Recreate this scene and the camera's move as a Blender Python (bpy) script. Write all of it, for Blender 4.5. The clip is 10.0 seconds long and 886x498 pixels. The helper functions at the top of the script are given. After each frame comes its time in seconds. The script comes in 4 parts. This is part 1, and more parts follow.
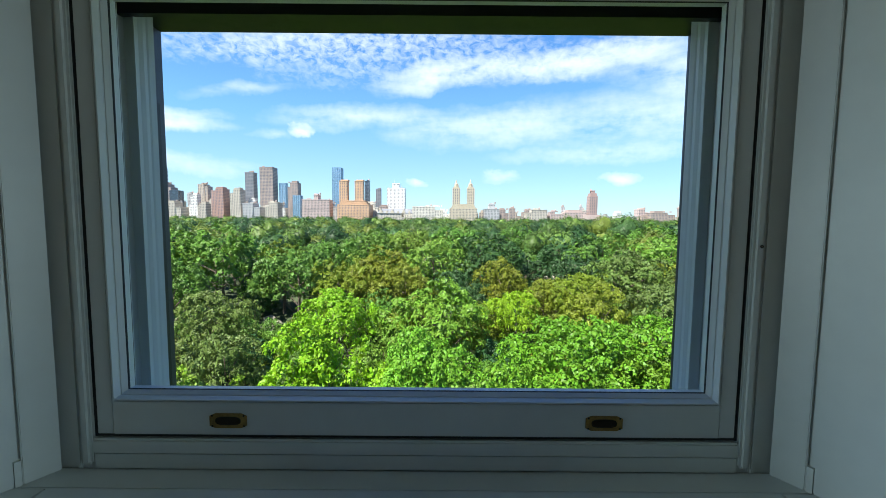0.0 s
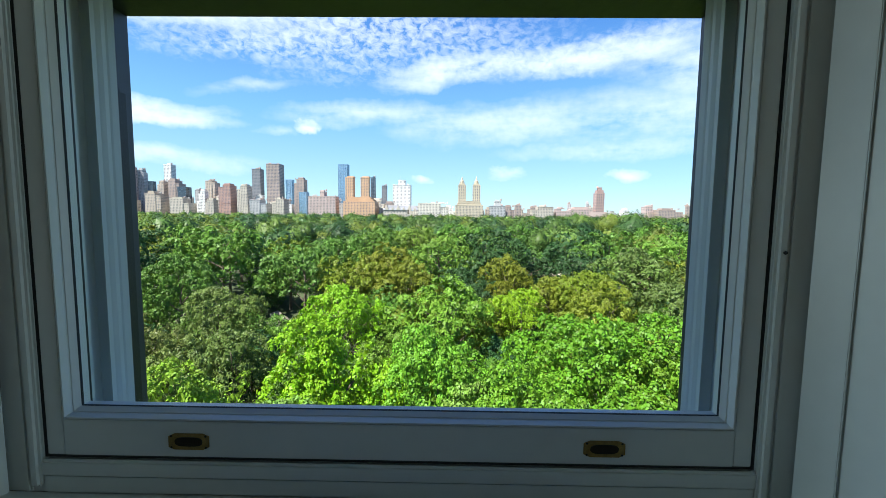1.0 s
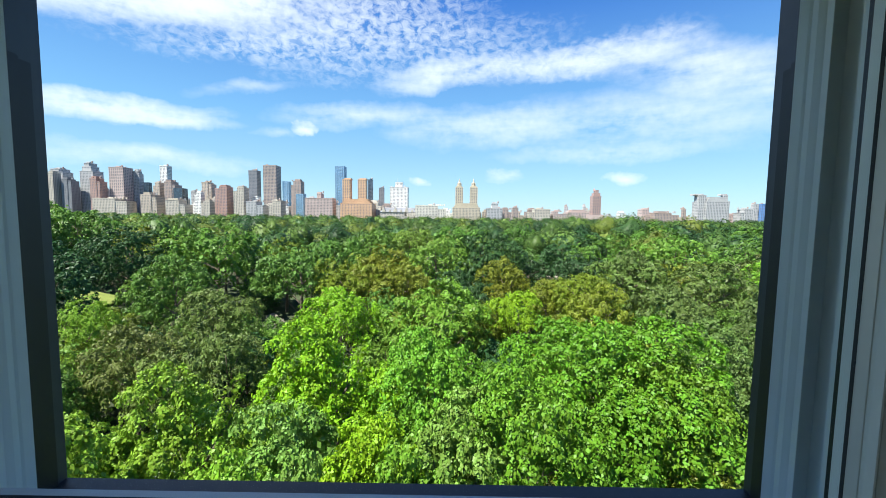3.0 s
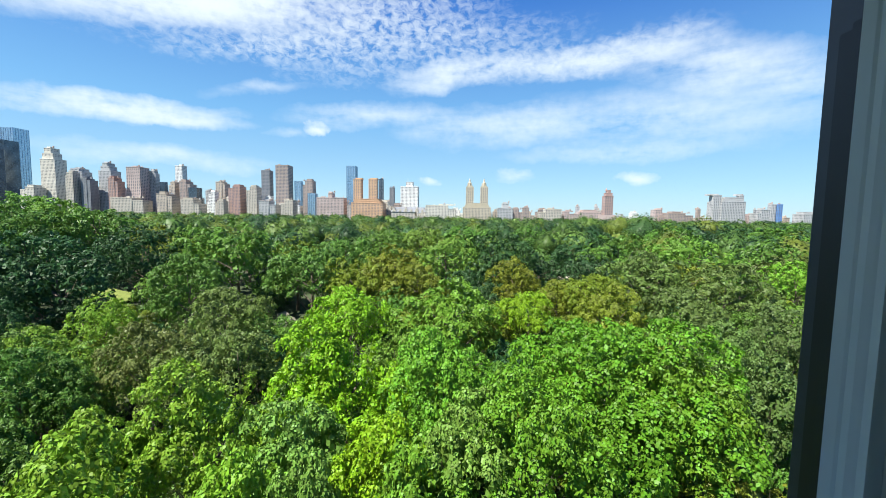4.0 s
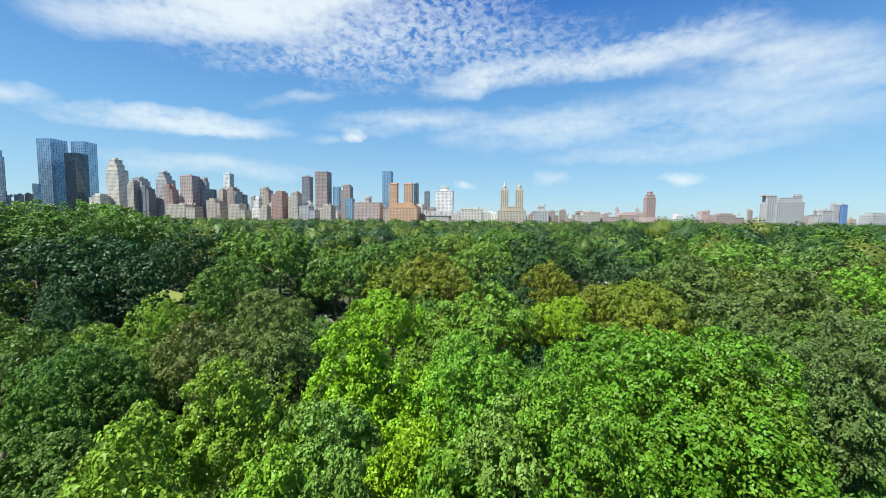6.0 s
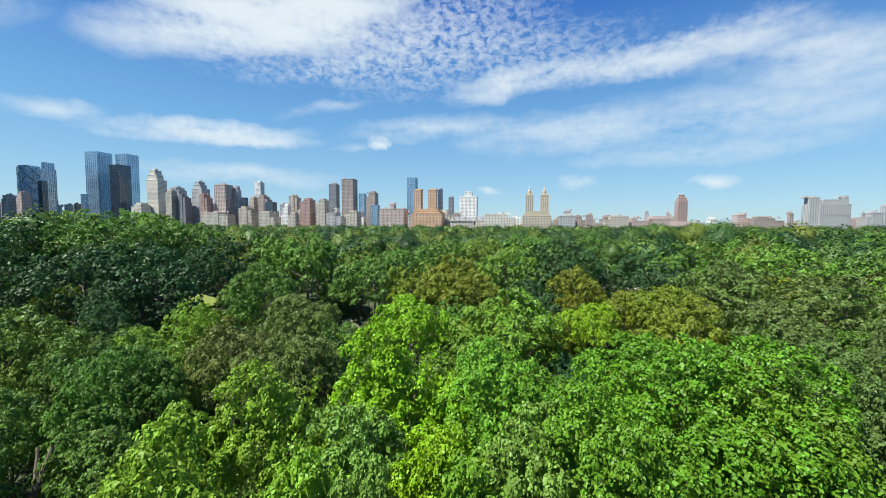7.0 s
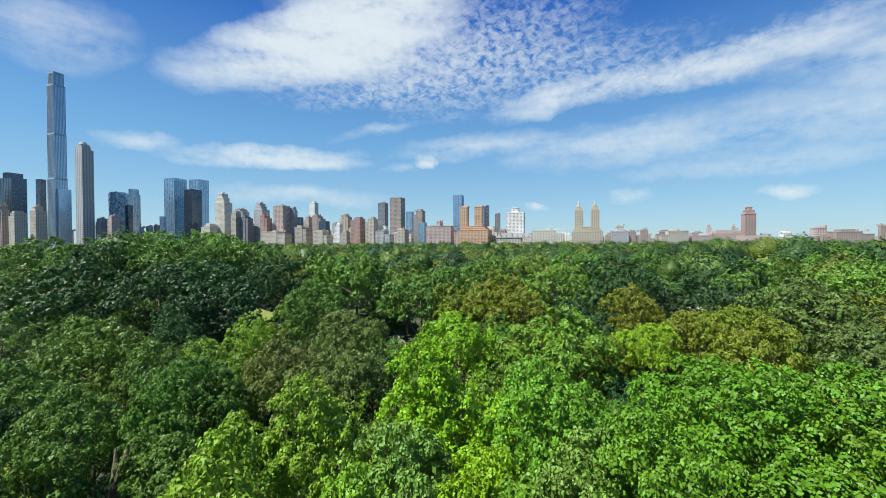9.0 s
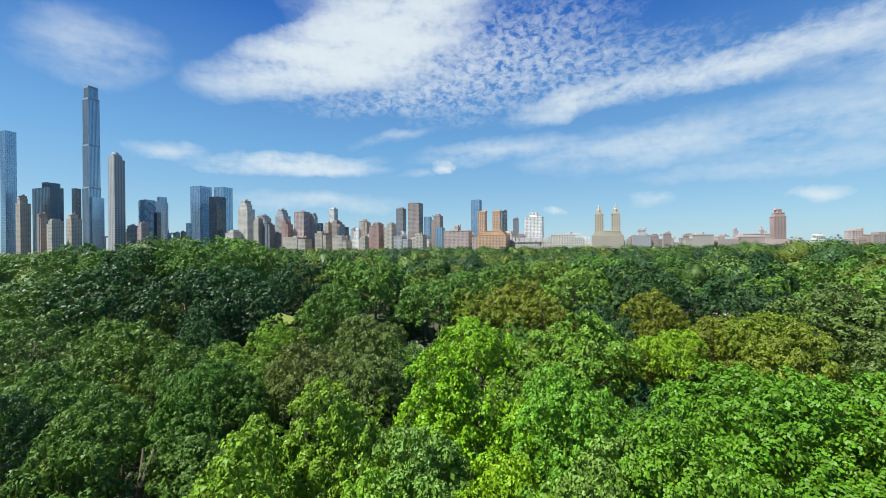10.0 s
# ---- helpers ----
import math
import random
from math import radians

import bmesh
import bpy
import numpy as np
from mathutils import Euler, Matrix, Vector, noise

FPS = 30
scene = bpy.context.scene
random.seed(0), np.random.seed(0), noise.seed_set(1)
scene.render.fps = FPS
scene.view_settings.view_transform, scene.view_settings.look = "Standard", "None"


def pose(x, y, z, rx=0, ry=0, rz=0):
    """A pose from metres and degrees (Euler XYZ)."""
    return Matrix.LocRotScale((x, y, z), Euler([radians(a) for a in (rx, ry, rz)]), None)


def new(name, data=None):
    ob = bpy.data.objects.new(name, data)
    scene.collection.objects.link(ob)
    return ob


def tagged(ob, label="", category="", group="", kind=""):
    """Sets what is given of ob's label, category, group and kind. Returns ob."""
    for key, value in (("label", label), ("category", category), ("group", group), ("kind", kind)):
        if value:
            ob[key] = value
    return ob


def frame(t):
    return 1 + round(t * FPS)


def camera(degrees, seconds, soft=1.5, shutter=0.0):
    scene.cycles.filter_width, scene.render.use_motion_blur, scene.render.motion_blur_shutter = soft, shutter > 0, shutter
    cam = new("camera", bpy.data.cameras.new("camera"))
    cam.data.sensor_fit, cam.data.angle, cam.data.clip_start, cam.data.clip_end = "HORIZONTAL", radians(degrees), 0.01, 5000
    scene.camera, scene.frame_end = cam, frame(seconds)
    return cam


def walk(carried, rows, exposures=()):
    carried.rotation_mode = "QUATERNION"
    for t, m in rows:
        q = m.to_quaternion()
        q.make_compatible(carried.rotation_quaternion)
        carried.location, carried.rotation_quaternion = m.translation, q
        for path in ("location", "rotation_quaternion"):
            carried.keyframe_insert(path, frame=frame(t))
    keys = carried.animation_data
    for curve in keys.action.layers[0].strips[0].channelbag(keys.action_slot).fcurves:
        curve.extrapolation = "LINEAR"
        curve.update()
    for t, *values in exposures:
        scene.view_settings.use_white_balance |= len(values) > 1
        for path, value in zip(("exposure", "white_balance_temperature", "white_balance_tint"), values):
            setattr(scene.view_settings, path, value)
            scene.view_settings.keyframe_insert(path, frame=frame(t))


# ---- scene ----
cam = camera(96.9, 10.0, soft=0.85)
PATH = [
    (0, pose(0.047, -0.709, 40.334, 85.651, 0, -0.043) @ pose(0, 0, 0, 0, 0, 0.458)),
    (0.5, pose(0.063, -0.673, 40.338, 85.401, 0, 0.460) @ pose(0, 0, 0, 0, 0, 0.507)),
    (1, pose(0.086, -0.633, 40.342, 85.183, 0, 0.769) @ pose(0, 0, 0, 0, 0, 0.590)),
    (1.5, pose(0.098, -0.596, 40.352, 85.194, 0, 0.671) @ pose(0, 0, 0, 0, 0, 0.669)),
    (2, pose(0.083, -0.547, 40.356, 85.353, 0, 0.336) @ pose(0, 0, 0, 0, 0, 0.700)),
    (2.5, pose(0.057, -0.495, 40.352, 85.529, 0, 0.123) @ pose(0, 0, 0, 0, 0, 0.724)),
    (4, pose(0.122, -0.315, 40.352, 85.452, 0, 1.830) @ pose(0, 0, 0, 0, 0, 0.922)),
    (4.5, pose(0.128, -0.292, 40.352, 85.486, 0, 2.907) @ pose(0, 0, 0, 0, 0, 0.975)),
    (5, pose(0.141, -0.272, 40.352, 85.588, 0, 4.079) @ pose(0, 0, 0, 0, 0, 0.884)),
    (5.5, pose(0.147, -0.252, 40.352, 85.736, 0, 5.365) @ pose(0, 0, 0, 0, 0, 0.764)),
    (7, pose(0.165, -0.165, 40.352, 86.727, 0, 10.432) @ pose(0, 0, 0, 0, 0, 0.179)),
    (7.5, pose(0.178, -0.138, 40.352, 87.370, 0, 12.321) @ pose(0, 0, 0, 0, 0, 0.092)),
    (8, pose(0.190, -0.110, 40.352, 88.051, 0, 14.106) @ pose(0, 0, 0, 0, 0, -0.003)),
    (8.5, pose(0.202, -0.087, 40.352, 88.641, 0, 15.728) @ pose(0, 0, 0, 0, 0, -0.189)),
    (9, pose(0.212, -0.070, 40.352, 89.188, 0, 17.203) @ pose(0, 0, 0, 0, 0, -0.278)),
    (9.5, pose(0.220, -0.057, 40.352, 89.604, 0, 18.548) @ pose(0, 0, 0, 0, 0, -0.385)),
    (10, pose(0.226, -0.047, 40.352, 89.923, 0, 19.805) @ pose(0, 0, 0, 0, 0, -0.485)),
]
walk(cam, PATH, exposures=((0, 1.64), (2.5, 1.52), (5.5, 1.19), (10, 1.0)))

# ---- light ----
SUN_AZ, SUN_EL = radians(233), radians(57)   # bearing clockwise from +y, height
world = bpy.data.worlds.new("sky")
scene.world = world
world.use_nodes = True
WT = world.node_tree
WT.nodes.clear()


def node(tree, kind, ins=None, **props):
    n = tree.nodes.new(kind)
    for k, v in props.items():
        setattr(n, k, v)
    for k, v in (ins or {}).items():
        if hasattr(v, "is_output"):
            tree.links.new(v, n.inputs[k])
        else:
            n.inputs[k].default_value = v
    return n


def calc(tree, op, a, b=0.0, c=0.0, clamp=False):
    n = node(tree, "ShaderNodeMath", {0: a, 1: b, 2: c}, operation=op)
    n.use_clamp = clamp
    return n.outputs[0]


sky = node(WT, "ShaderNodeTexSky", sky_type="NISHITA", sun_disc=False, sun_elevation=SUN_EL, sun_rotation=SUN_AZ,
           altitude=60, air_density=1.0, dust_density=0.3, ozone_density=3.0)
direction = node(WT, "ShaderNodeTexCoord").outputs["Generated"]
axes = node(WT, "ShaderNodeSeparateXYZ", {0: direction})
bearing = calc(WT, "MULTIPLY", calc(WT, "ARCTAN2", axes.outputs[0], axes.outputs[1]), 57.2958)
height = calc(WT, "MULTIPLY", calc(WT, "ARCSINE", axes.outputs[2]), 57.2958)
chart = node(WT, "ShaderNodeCombineXYZ", {0: bearing, 1: height}).outputs[0]
# wisps: the chart is bent by noise before the cloud shapes are laid on it
bend = node(WT, "ShaderNodeTexNoise", {"Vector": chart, "Scale": 0.10, "Detail": 6.0, "Roughness": 0.62})
bent = node(WT, "ShaderNodeVectorMath", {0: bend.outputs["Color"], 1: (0.5, 0.5, 0.5)}, operation="SUBTRACT").outputs[0]
bent = node(WT, "ShaderNodeVectorMath", {0: bent, 1: (9.0, 4.5, 0.0)}, operation="MULTIPLY").outputs[0]
bent = node(WT, "ShaderNodeVectorMath", {0: chart, 1: bent}, operation="ADD").outputs[0]
cover = None


def cloud(az, el, length, width, tilt, strength):
    """One bank of cloud: bearing, height, half length and half width in degrees."""
    global cover
    m = node(WT, "ShaderNodeMapping", {"Vector": bent, "Location": (az, el, 0), "Rotation": (0, 0, radians(tilt)),
                                       "Scale": (length, width, 40)}, vector_type="TEXTURE")
    g = node(WT, "ShaderNodeTexGradient", {"Vector": m.outputs[0]}, gradient_type="SPHERICAL")
    s = calc(WT, "MULTIPLY", g.outputs["Fac"], strength)
    cover = s if cover is None else calc(WT, "ADD", cover, s)


cloud(-37, 25.0, 18, 4.6, 16, 2.3)
cloud(-27, 29, 18, 6.5, 20, 2.4)
cloud(-21, 25, 11, 4.0, 10, 0.9)
cloud(-22, 37, 22, 8, 15, 1.6)
cloud(-1, 19.4, 11, 2.2, 12, 1.3)
cloud(14, 20.4, 21, 2.1, 2, 1.0)
cloud(33, 17.6, 18, 3.6, -14, 0.95)
cloud(27, 12.6, 26, 5.0, -2, 0.65)
cloud(4, 12.6, 16, 3.6, 2, 0.75)
cloud(-13, 13.6, 14, 2.0, 6, 0.75)
cloud(-26, 15.6, 8, 1.0, 7, 0.45)
cloud(-41, 11.6, 14, 1.7, 4, 1.7)
cloud(-36, 11.2, 9, 1.1, 0, 1.2)
cloud(-19.4, 11.5, 1.7, 0.9, 0, 2.2)
cloud(-23.5, 10.6, 4, 0.7, 5, 0.4)
cloud(-55, 12.1, 4.5, 1.3, 0, 1.0)
cloud(-61.5, 21.0, 8, 4.5, 10, 0.62)
cloud(-37, 6.8, 13, 1.7, 0, 0.8)
cloud(-4, 5.2, 1.4, 0.7, 0, 1.0)
cloud(8.3, 6.3, 3.4, 1.0, 0, 0.9)
cloud(23.6, 5.9, 3.0, 1.0, 0, 1.1)
cloud(20, 8.6, 16, 1.3, 0, 0.5)
banks, cover = cover, None
# field of small ripples between the banks
cloud(-11, 25.0, 20, 8.0, 12, 0.95)
cloud(4, 23.6, 16, 3.0, 5, 0.45)
cloud(-27, 20.6, 14, 2.4, 8, 0.55)
cloud(14, 20.8, 22, 3.0, 2, 0.55)
cloud(-34, 25.0, 18, 6.5, 16, 0.5)
ripples = cover
stretch = node(WT, "ShaderNodeMapping", {"Vector": chart, "Scale": (0.26, 1.0, 1.0), "Rotation": (0, 0, radians(-9))})
streak = node(WT, "ShaderNodeTexNoise", {"Vector": stretch.outputs[0], "Scale": 0.33, "Detail": 9.0, "Roughness": 0.6})
fleck = node(WT, "ShaderNodeTexNoise", {"Vector": chart, "Scale": 0.9, "Detail": 4.0, "Roughness": 0.55})
cells = node(WT, "ShaderNodeMapping", {"Vector": chart, "Scale": (0.62, 1.0, 1.0), "Rotation": (0, 0, radians(24))})
cells = node(WT, "ShaderNodeTexNoise", {"Vector": cells.outputs[0], "Scale": 1.25, "Detail": 6.0, "Roughness": 0.62, "Distortion": 0.5})
cells = node(WT, "ShaderNodeMapRange", {"Value": cells.outputs["Fac"], "From Min": 0.38, "From Max": 0.74, "To Min": 0.0, "To Max": 1.5})
grain = calc(WT, "ADD", calc(WT, "MULTIPLY", streak.outputs["Fac"], 1.9), calc(WT, "MULTIPLY", fleck.outputs["Fac"], 0.5))
thick = calc(WT, "MULTIPLY", banks, calc(WT, "SUBTRACT", calc(WT, "MULTIPLY", grain, 1.9), 1.42))
thick = calc(WT, "ADD", calc(WT, "MAXIMUM", thick, 0.0), calc(WT, "MULTIPLY", ripples, cells.outputs[0]))
depth = calc(WT, "MULTIPLY", calc(WT, "MAXIMUM", calc(WT, "SUBTRACT", thick, 0.02), 0.0), -1.15)
veil = node(WT, "ShaderNodeMath", {0: calc(WT, "SUBTRACT", 1.0, calc(WT, "EXPONENT", depth)), 1: 0.95}, operation="MULTIPLY")
CLOUD_LIGHT = (6.4, 6.9, 7.3, 1)
skymix = node(WT, "ShaderNodeMix", {"Factor": veil.outputs[0], "A": sky.outputs[0], "B": CLOUD_LIGHT}, data_type="RGBA")
back = node(WT, "ShaderNodeBackground", {"Strength": 0.065})
vivid = node(WT, "ShaderNodeHueSaturation", {"Saturation": 1.25, "Color": sky.outputs[0]})
vivid = node(WT, "ShaderNodeVectorMath", {0: vivid.outputs[0], 1: (0.86, 1.04, 1.16)}, operation="MULTIPLY")
ramp = node(WT, "ShaderNodeValToRGB", {0: calc(WT, "DIVIDE", height, 90.0, clamp=True)})
stops = ramp.color_ramp.elements
stops[0].position, stops[0].color = 0.0, (0.50, 0.69, 0.84, 1)
stops[1].position, stops[1].color = 1.0, (0.015, 0.09, 0.42, 1)
for at, tint in ((0.05, (0.40, 0.64, 0.84, 1)), (0.15, (0.22, 0.49, 0.82, 1)), (0.33, (0.033, 0.155, 0.60, 1))):
    stops.new(at).color = tint
clear = node(WT, "ShaderNodeVectorMath", {0: ramp.outputs[0], 1: (7.2, 7.2, 7.2)}, operation="MULTIPLY")
clear = node(WT, "ShaderNodeMix", {"Factor": 0.75, 6: vivid.outputs[0], 7: clear.outputs[0]}, data_type="RGBA")
WT.links.new(clear.outputs[2], skymix.inputs[6])
skymix.inputs[7].default_value = CLOUD_LIGHT
WT.links.new(skymix.outputs[2], back.inputs["Color"])
out = node(WT, "ShaderNodeOutputWorld", {"Surface": back.outputs[0]})

sun_data = bpy.data.lights.new("sun", "SUN")
sun_data.energy, sun_data.angle, sun_data.color = 4.8, radians(0.53), (1.0, 0.95, 0.87)
sun = new("sun", sun_data)
to_sun = Vector((math.sin(SUN_AZ) * math.cos(SUN_EL), math.cos(SUN_AZ) * math.cos(SUN_EL), math.sin(SUN_EL)))
sun.matrix_world = Matrix.Translation((0, 0, 90)) @ to_sun.to_track_quat("Z", "Y").to_matrix().to_4x4()

# unseen fill lamps at made-up side openings, added to brighten the window recess
for side, power in ((-1, 7.0), (1, 6.6)):
    lamp_data = bpy.data.lights.new("window_daylight", "AREA")
    lamp_data.shape, lamp_data.size, lamp_data.size_y, lamp_data.energy, lamp_data.color = "RECTANGLE", 1.0, 0.3, power, (0.75, 1.0, 1.04)
    lamp = new("window_daylight", lamp_data)
    lamp.matrix_world = pose(side * 2.25, -0.54, 40.30, 0, side * 90, 0)


# ---- materials ----
def mat(name, color, rough=0.6, metal=0.0, vary=0.15, scale=8.0, bump=0.0, spec=0.5, fine=6.0):
    """A surface whose colour wavers at two scales, with fine relief."""
    m = bpy.data.materials.new(name)
    m.use_nodes = True
    t = m.node_tree
    p = t.nodes["Principled BSDF"]
    co = node(t, "ShaderNodeTexCoord").outputs["Object"]
    a = node(t, "ShaderNodeTexNoise", {"Vector": co, "Scale": scale, "Detail": 5.0})
    b = node(t, "ShaderNodeTexNoise", {"Vector": co, "Scale": scale * fine, "Detail": 4.0})
    s = calc(t, "ADD", calc(t, "MULTIPLY", a.outputs["Fac"], 0.65), calc(t, "MULTIPLY", b.outputs["Fac"], 0.35))
    r = node(t, "ShaderNodeMapRange", {"Value": s, "From Min": 0.3, "From Max": 0.7, "To Min": 1 - vary, "To Max": 1 + vary})
    c = node(t, "ShaderNodeVectorMath", {0: color, 1: r.outputs[0]}, operation="MULTIPLY")
    t.links.new(c.outputs[0], p.inputs["Base Color"])
    rr = node(t, "ShaderNodeMapRange", {"Value": b.outputs["Fac"], "To Min": max(0.02, rough - 0.1), "To Max": min(1, rough + 0.1)})
    t.links.new(rr.outputs[0], p.inputs["Roughness"])
    p.inputs["Metallic"].default_value = metal
    p.inputs["Specular IOR Level"].default_value = spec
    if bump:
        n = node(t, "ShaderNodeBump", {"Height": s, "Strength": bump, "Distance": 0.003})
        t.links.new(n.outputs[0], p.inputs["Normal"])
    return m


def leaf_material():
    """Leaves take their tree's own colour, wavering from leaf to leaf and over the crown."""
    m = bpy.data.materials.new("leaves")
    m.use_nodes = True
    t = m.node_tree
    p = t.nodes["Principled BSDF"]
    info = node(t, "ShaderNodeObjectInfo")
    geo = node(t, "ShaderNodeNewGeometry")
    co = node(t, "ShaderNodeTexCoord").outputs["Object"]
    a = node(t, "ShaderNodeTexNoise", {"Vector": co, "Scale": 0.35, "Detail": 4.0})
    v = node(t, "ShaderNodeMapRange", {"Value": geo.outputs["Random Per Island"], "To Min": 0.78, "To Max": 1.22})
    w = node(t, "ShaderNodeMapRange", {"Value": a.outputs["Fac"], "From Min": 0.3, "From Max": 0.7, "To Min": 0.78, "To Max": 1.22})
    b = node(t, "ShaderNodeTexNoise", {"Vector": co, "Scale": 2.4, "Detail": 5.0, "Roughness": 0.65})
    u = node(t, "ShaderNodeMapRange", {"Value": b.outputs["Fac"], "From Min": 0.35, "From Max": 0.65, "To Min": 0.82, "To Max": 1.18})
    k = calc(t, "MULTIPLY", calc(t, "MULTIPLY", v.outputs[0], w.outputs[0]), u.outputs[0])
    hue = node(t, "ShaderNodeHueSaturation", {"Hue": calc(t, "ADD", calc(t, "MULTIPLY", geo.outputs["Random Per Island"], 0.02), 0.49),
                                              "Saturation": 1.0, "Value": k, "Color": info.outputs["Color"]})
    t.links.new(hue.outputs[0], p.inputs["Base Color"])
    p.inputs["Roughness"].default_value = 0.48
    p.inputs["Specular IOR Level"].default_value = 0.22
    tr = node(t, "ShaderNodeBsdfTranslucent", {"Color": hue.outputs[0]})
    mix = node(t, "ShaderNodeMixShader", {0: 0.22, 1: p.outputs[0], 2: tr.outputs[0]})
    t.links.new(mix.outputs[0], t.nodes["Material Output"].inputs["Surface"])
    return m


def glass_material():
    m = bpy.data.materials.new("pane_glass")
    m.use_nodes = True
    t = m.node_tree
    t.nodes.clear()
    w = node(t, "ShaderNodeLayerWeight", {"Blend": 0.5})
    f = calc(t, "ADD", calc(t, "MULTIPLY", calc(t, "POWER", w.outputs["Facing"], 5.0), 0.04), 0.001)
    a = node(t, "ShaderNodeBsdfTransparent", {"Color": (0.97, 0.985, 0.98, 1)})
    b = node(t, "ShaderNodeBsdfGlossy", {"Color": (1, 1, 1, 1), "Roughness": 0.0})
    mix = node(t, "ShaderNodeMixShader", {0: f, 1: a.outputs[0], 2: b.outputs[0]})
    o = node(t, "ShaderNodeOutputMaterial", {"Surface": mix.outputs[0]})
    return m


PAINT = mat("white_gloss_paint", (0.62, 0.66, 0.64), 0.38, vary=0.05, scale=5, bump=0.25)
WALLP = mat("white_wall_paint", (0.66, 0.68, 0.67), 0.6, vary=0.04, scale=3, bump=0.3)
# unseen room surfaces, kept dark to cut fill light on the window front
ROOMP = mat("grey_beige_room_paint", (0.20, 0.195, 0.18), 0.7, vary=0.05, scale=3, bump=0.3)
FLOORM = mat("oak_floor", (0.22, 0.13, 0.07), 0.45, vary=0.25, scale=3)
DARK = mat("black_track_paint", (0.011, 0.013, 0.016), 0.5, vary=0.3, scale=12)
TRACK = mat("dark_grey_track_paint", (0.035, 0.042, 0.055), 0.45, vary=0.25, scale=14)
# near-black: painted shade in the sash gaps, also the putty line and screw
GAP = mat("shadow_gap_dirt", (0.03, 0.03, 0.03), 0.9)
BRASS = mat("tarnished_brass", (0.28, 0.18, 0.055), 0.42, metal=0.9, vary=0.4, scale=60)
BRASS_IN = mat("blackened_brass", (0.03, 0.022, 0.012), 0.6, metal=0.6, vary=0.3, scale=60)
GLASS = glass_material()
LEAF = leaf_material()
BARK = mat("grey_brown_bark", (0.13, 0.10, 0.075), 0.9, vary=0.4, scale=2, bump=0.6)
GROUND = mat("park_grass_and_soil", (0.035, 0.05, 0.018), 0.95, vary=0.5, scale=0.02, fine=20)
STONE = mat("weathered_facade_limestone", (0.36, 0.33, 0.28), 0.85, vary=0.15, scale=0.5)


def hazed_facade(name, color, rough=0.8, spec=0.3):
    # distance haze put into the colour: blended towards a slightly blue grey
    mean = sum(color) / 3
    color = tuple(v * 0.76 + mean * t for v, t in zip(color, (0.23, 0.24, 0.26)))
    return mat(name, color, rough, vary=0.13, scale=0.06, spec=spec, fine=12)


# curtain glass and steel also carry haze, as paler and bluer colours
F = {"tan": hazed_facade("tan_brick", (0.46, 0.37, 0.27)), "beige": hazed_facade("beige_brick", (0.48, 0.42, 0.32)),
     "cream": hazed_facade("cream_limestone", (0.60, 0.55, 0.44)), "grey": hazed_facade("grey_stone", (0.40, 0.40, 0.39)),
     "brown": hazed_facade("brown_brick", (0.36, 0.27, 0.22)), "red": hazed_facade("red_brick", (0.40, 0.23, 0.18)),
     "pink": hazed_facade("pinkish_brick", (0.48, 0.35, 0.30)), "orange": hazed_facade("orange_tan_brick", (0.60, 0.34, 0.16)),
     "white": hazed_facade("white_brick", (0.70, 0.69, 0.64)), "dark": mat("dark_bronze_glass", (0.11, 0.145, 0.18), 0.25, metal=0.7, vary=0.15, scale=0.05),
     "glass": mat("blue_grey_curtain_glass", (0.36, 0.49, 0.60), 0.22, metal=0.75, vary=0.12, scale=0.04), "sand": hazed_facade("yellow_sandstone", (0.50, 0.42, 0.28)), "dustyred": hazed_facade("dusty_red_brick", (0.38, 0.24, 0.20)), "slate": hazed_facade("slate_grey_roofing", (0.19, 0.20, 0.22)),
     "green": hazed_facade("verdigris_copper", (0.22, 0.33, 0.27)), "steel": hazed_facade("blue_grey_steel", (0.30, 0.38, 0.45), 0.5), "fin": mat("blue_grey_fin_metal", (0.30, 0.41, 0.52), 0.35, metal=0.7, vary=0.1, scale=0.05), "blue": hazed_facade("bright_blue_netting", (0.06, 0.22, 0.55))}
# window tone lightened to lower its contrast at a distance
PANEWIN = hazed_facade("dark_window_glass", (0.135, 0.15, 0.17), 0.2, 0.6)


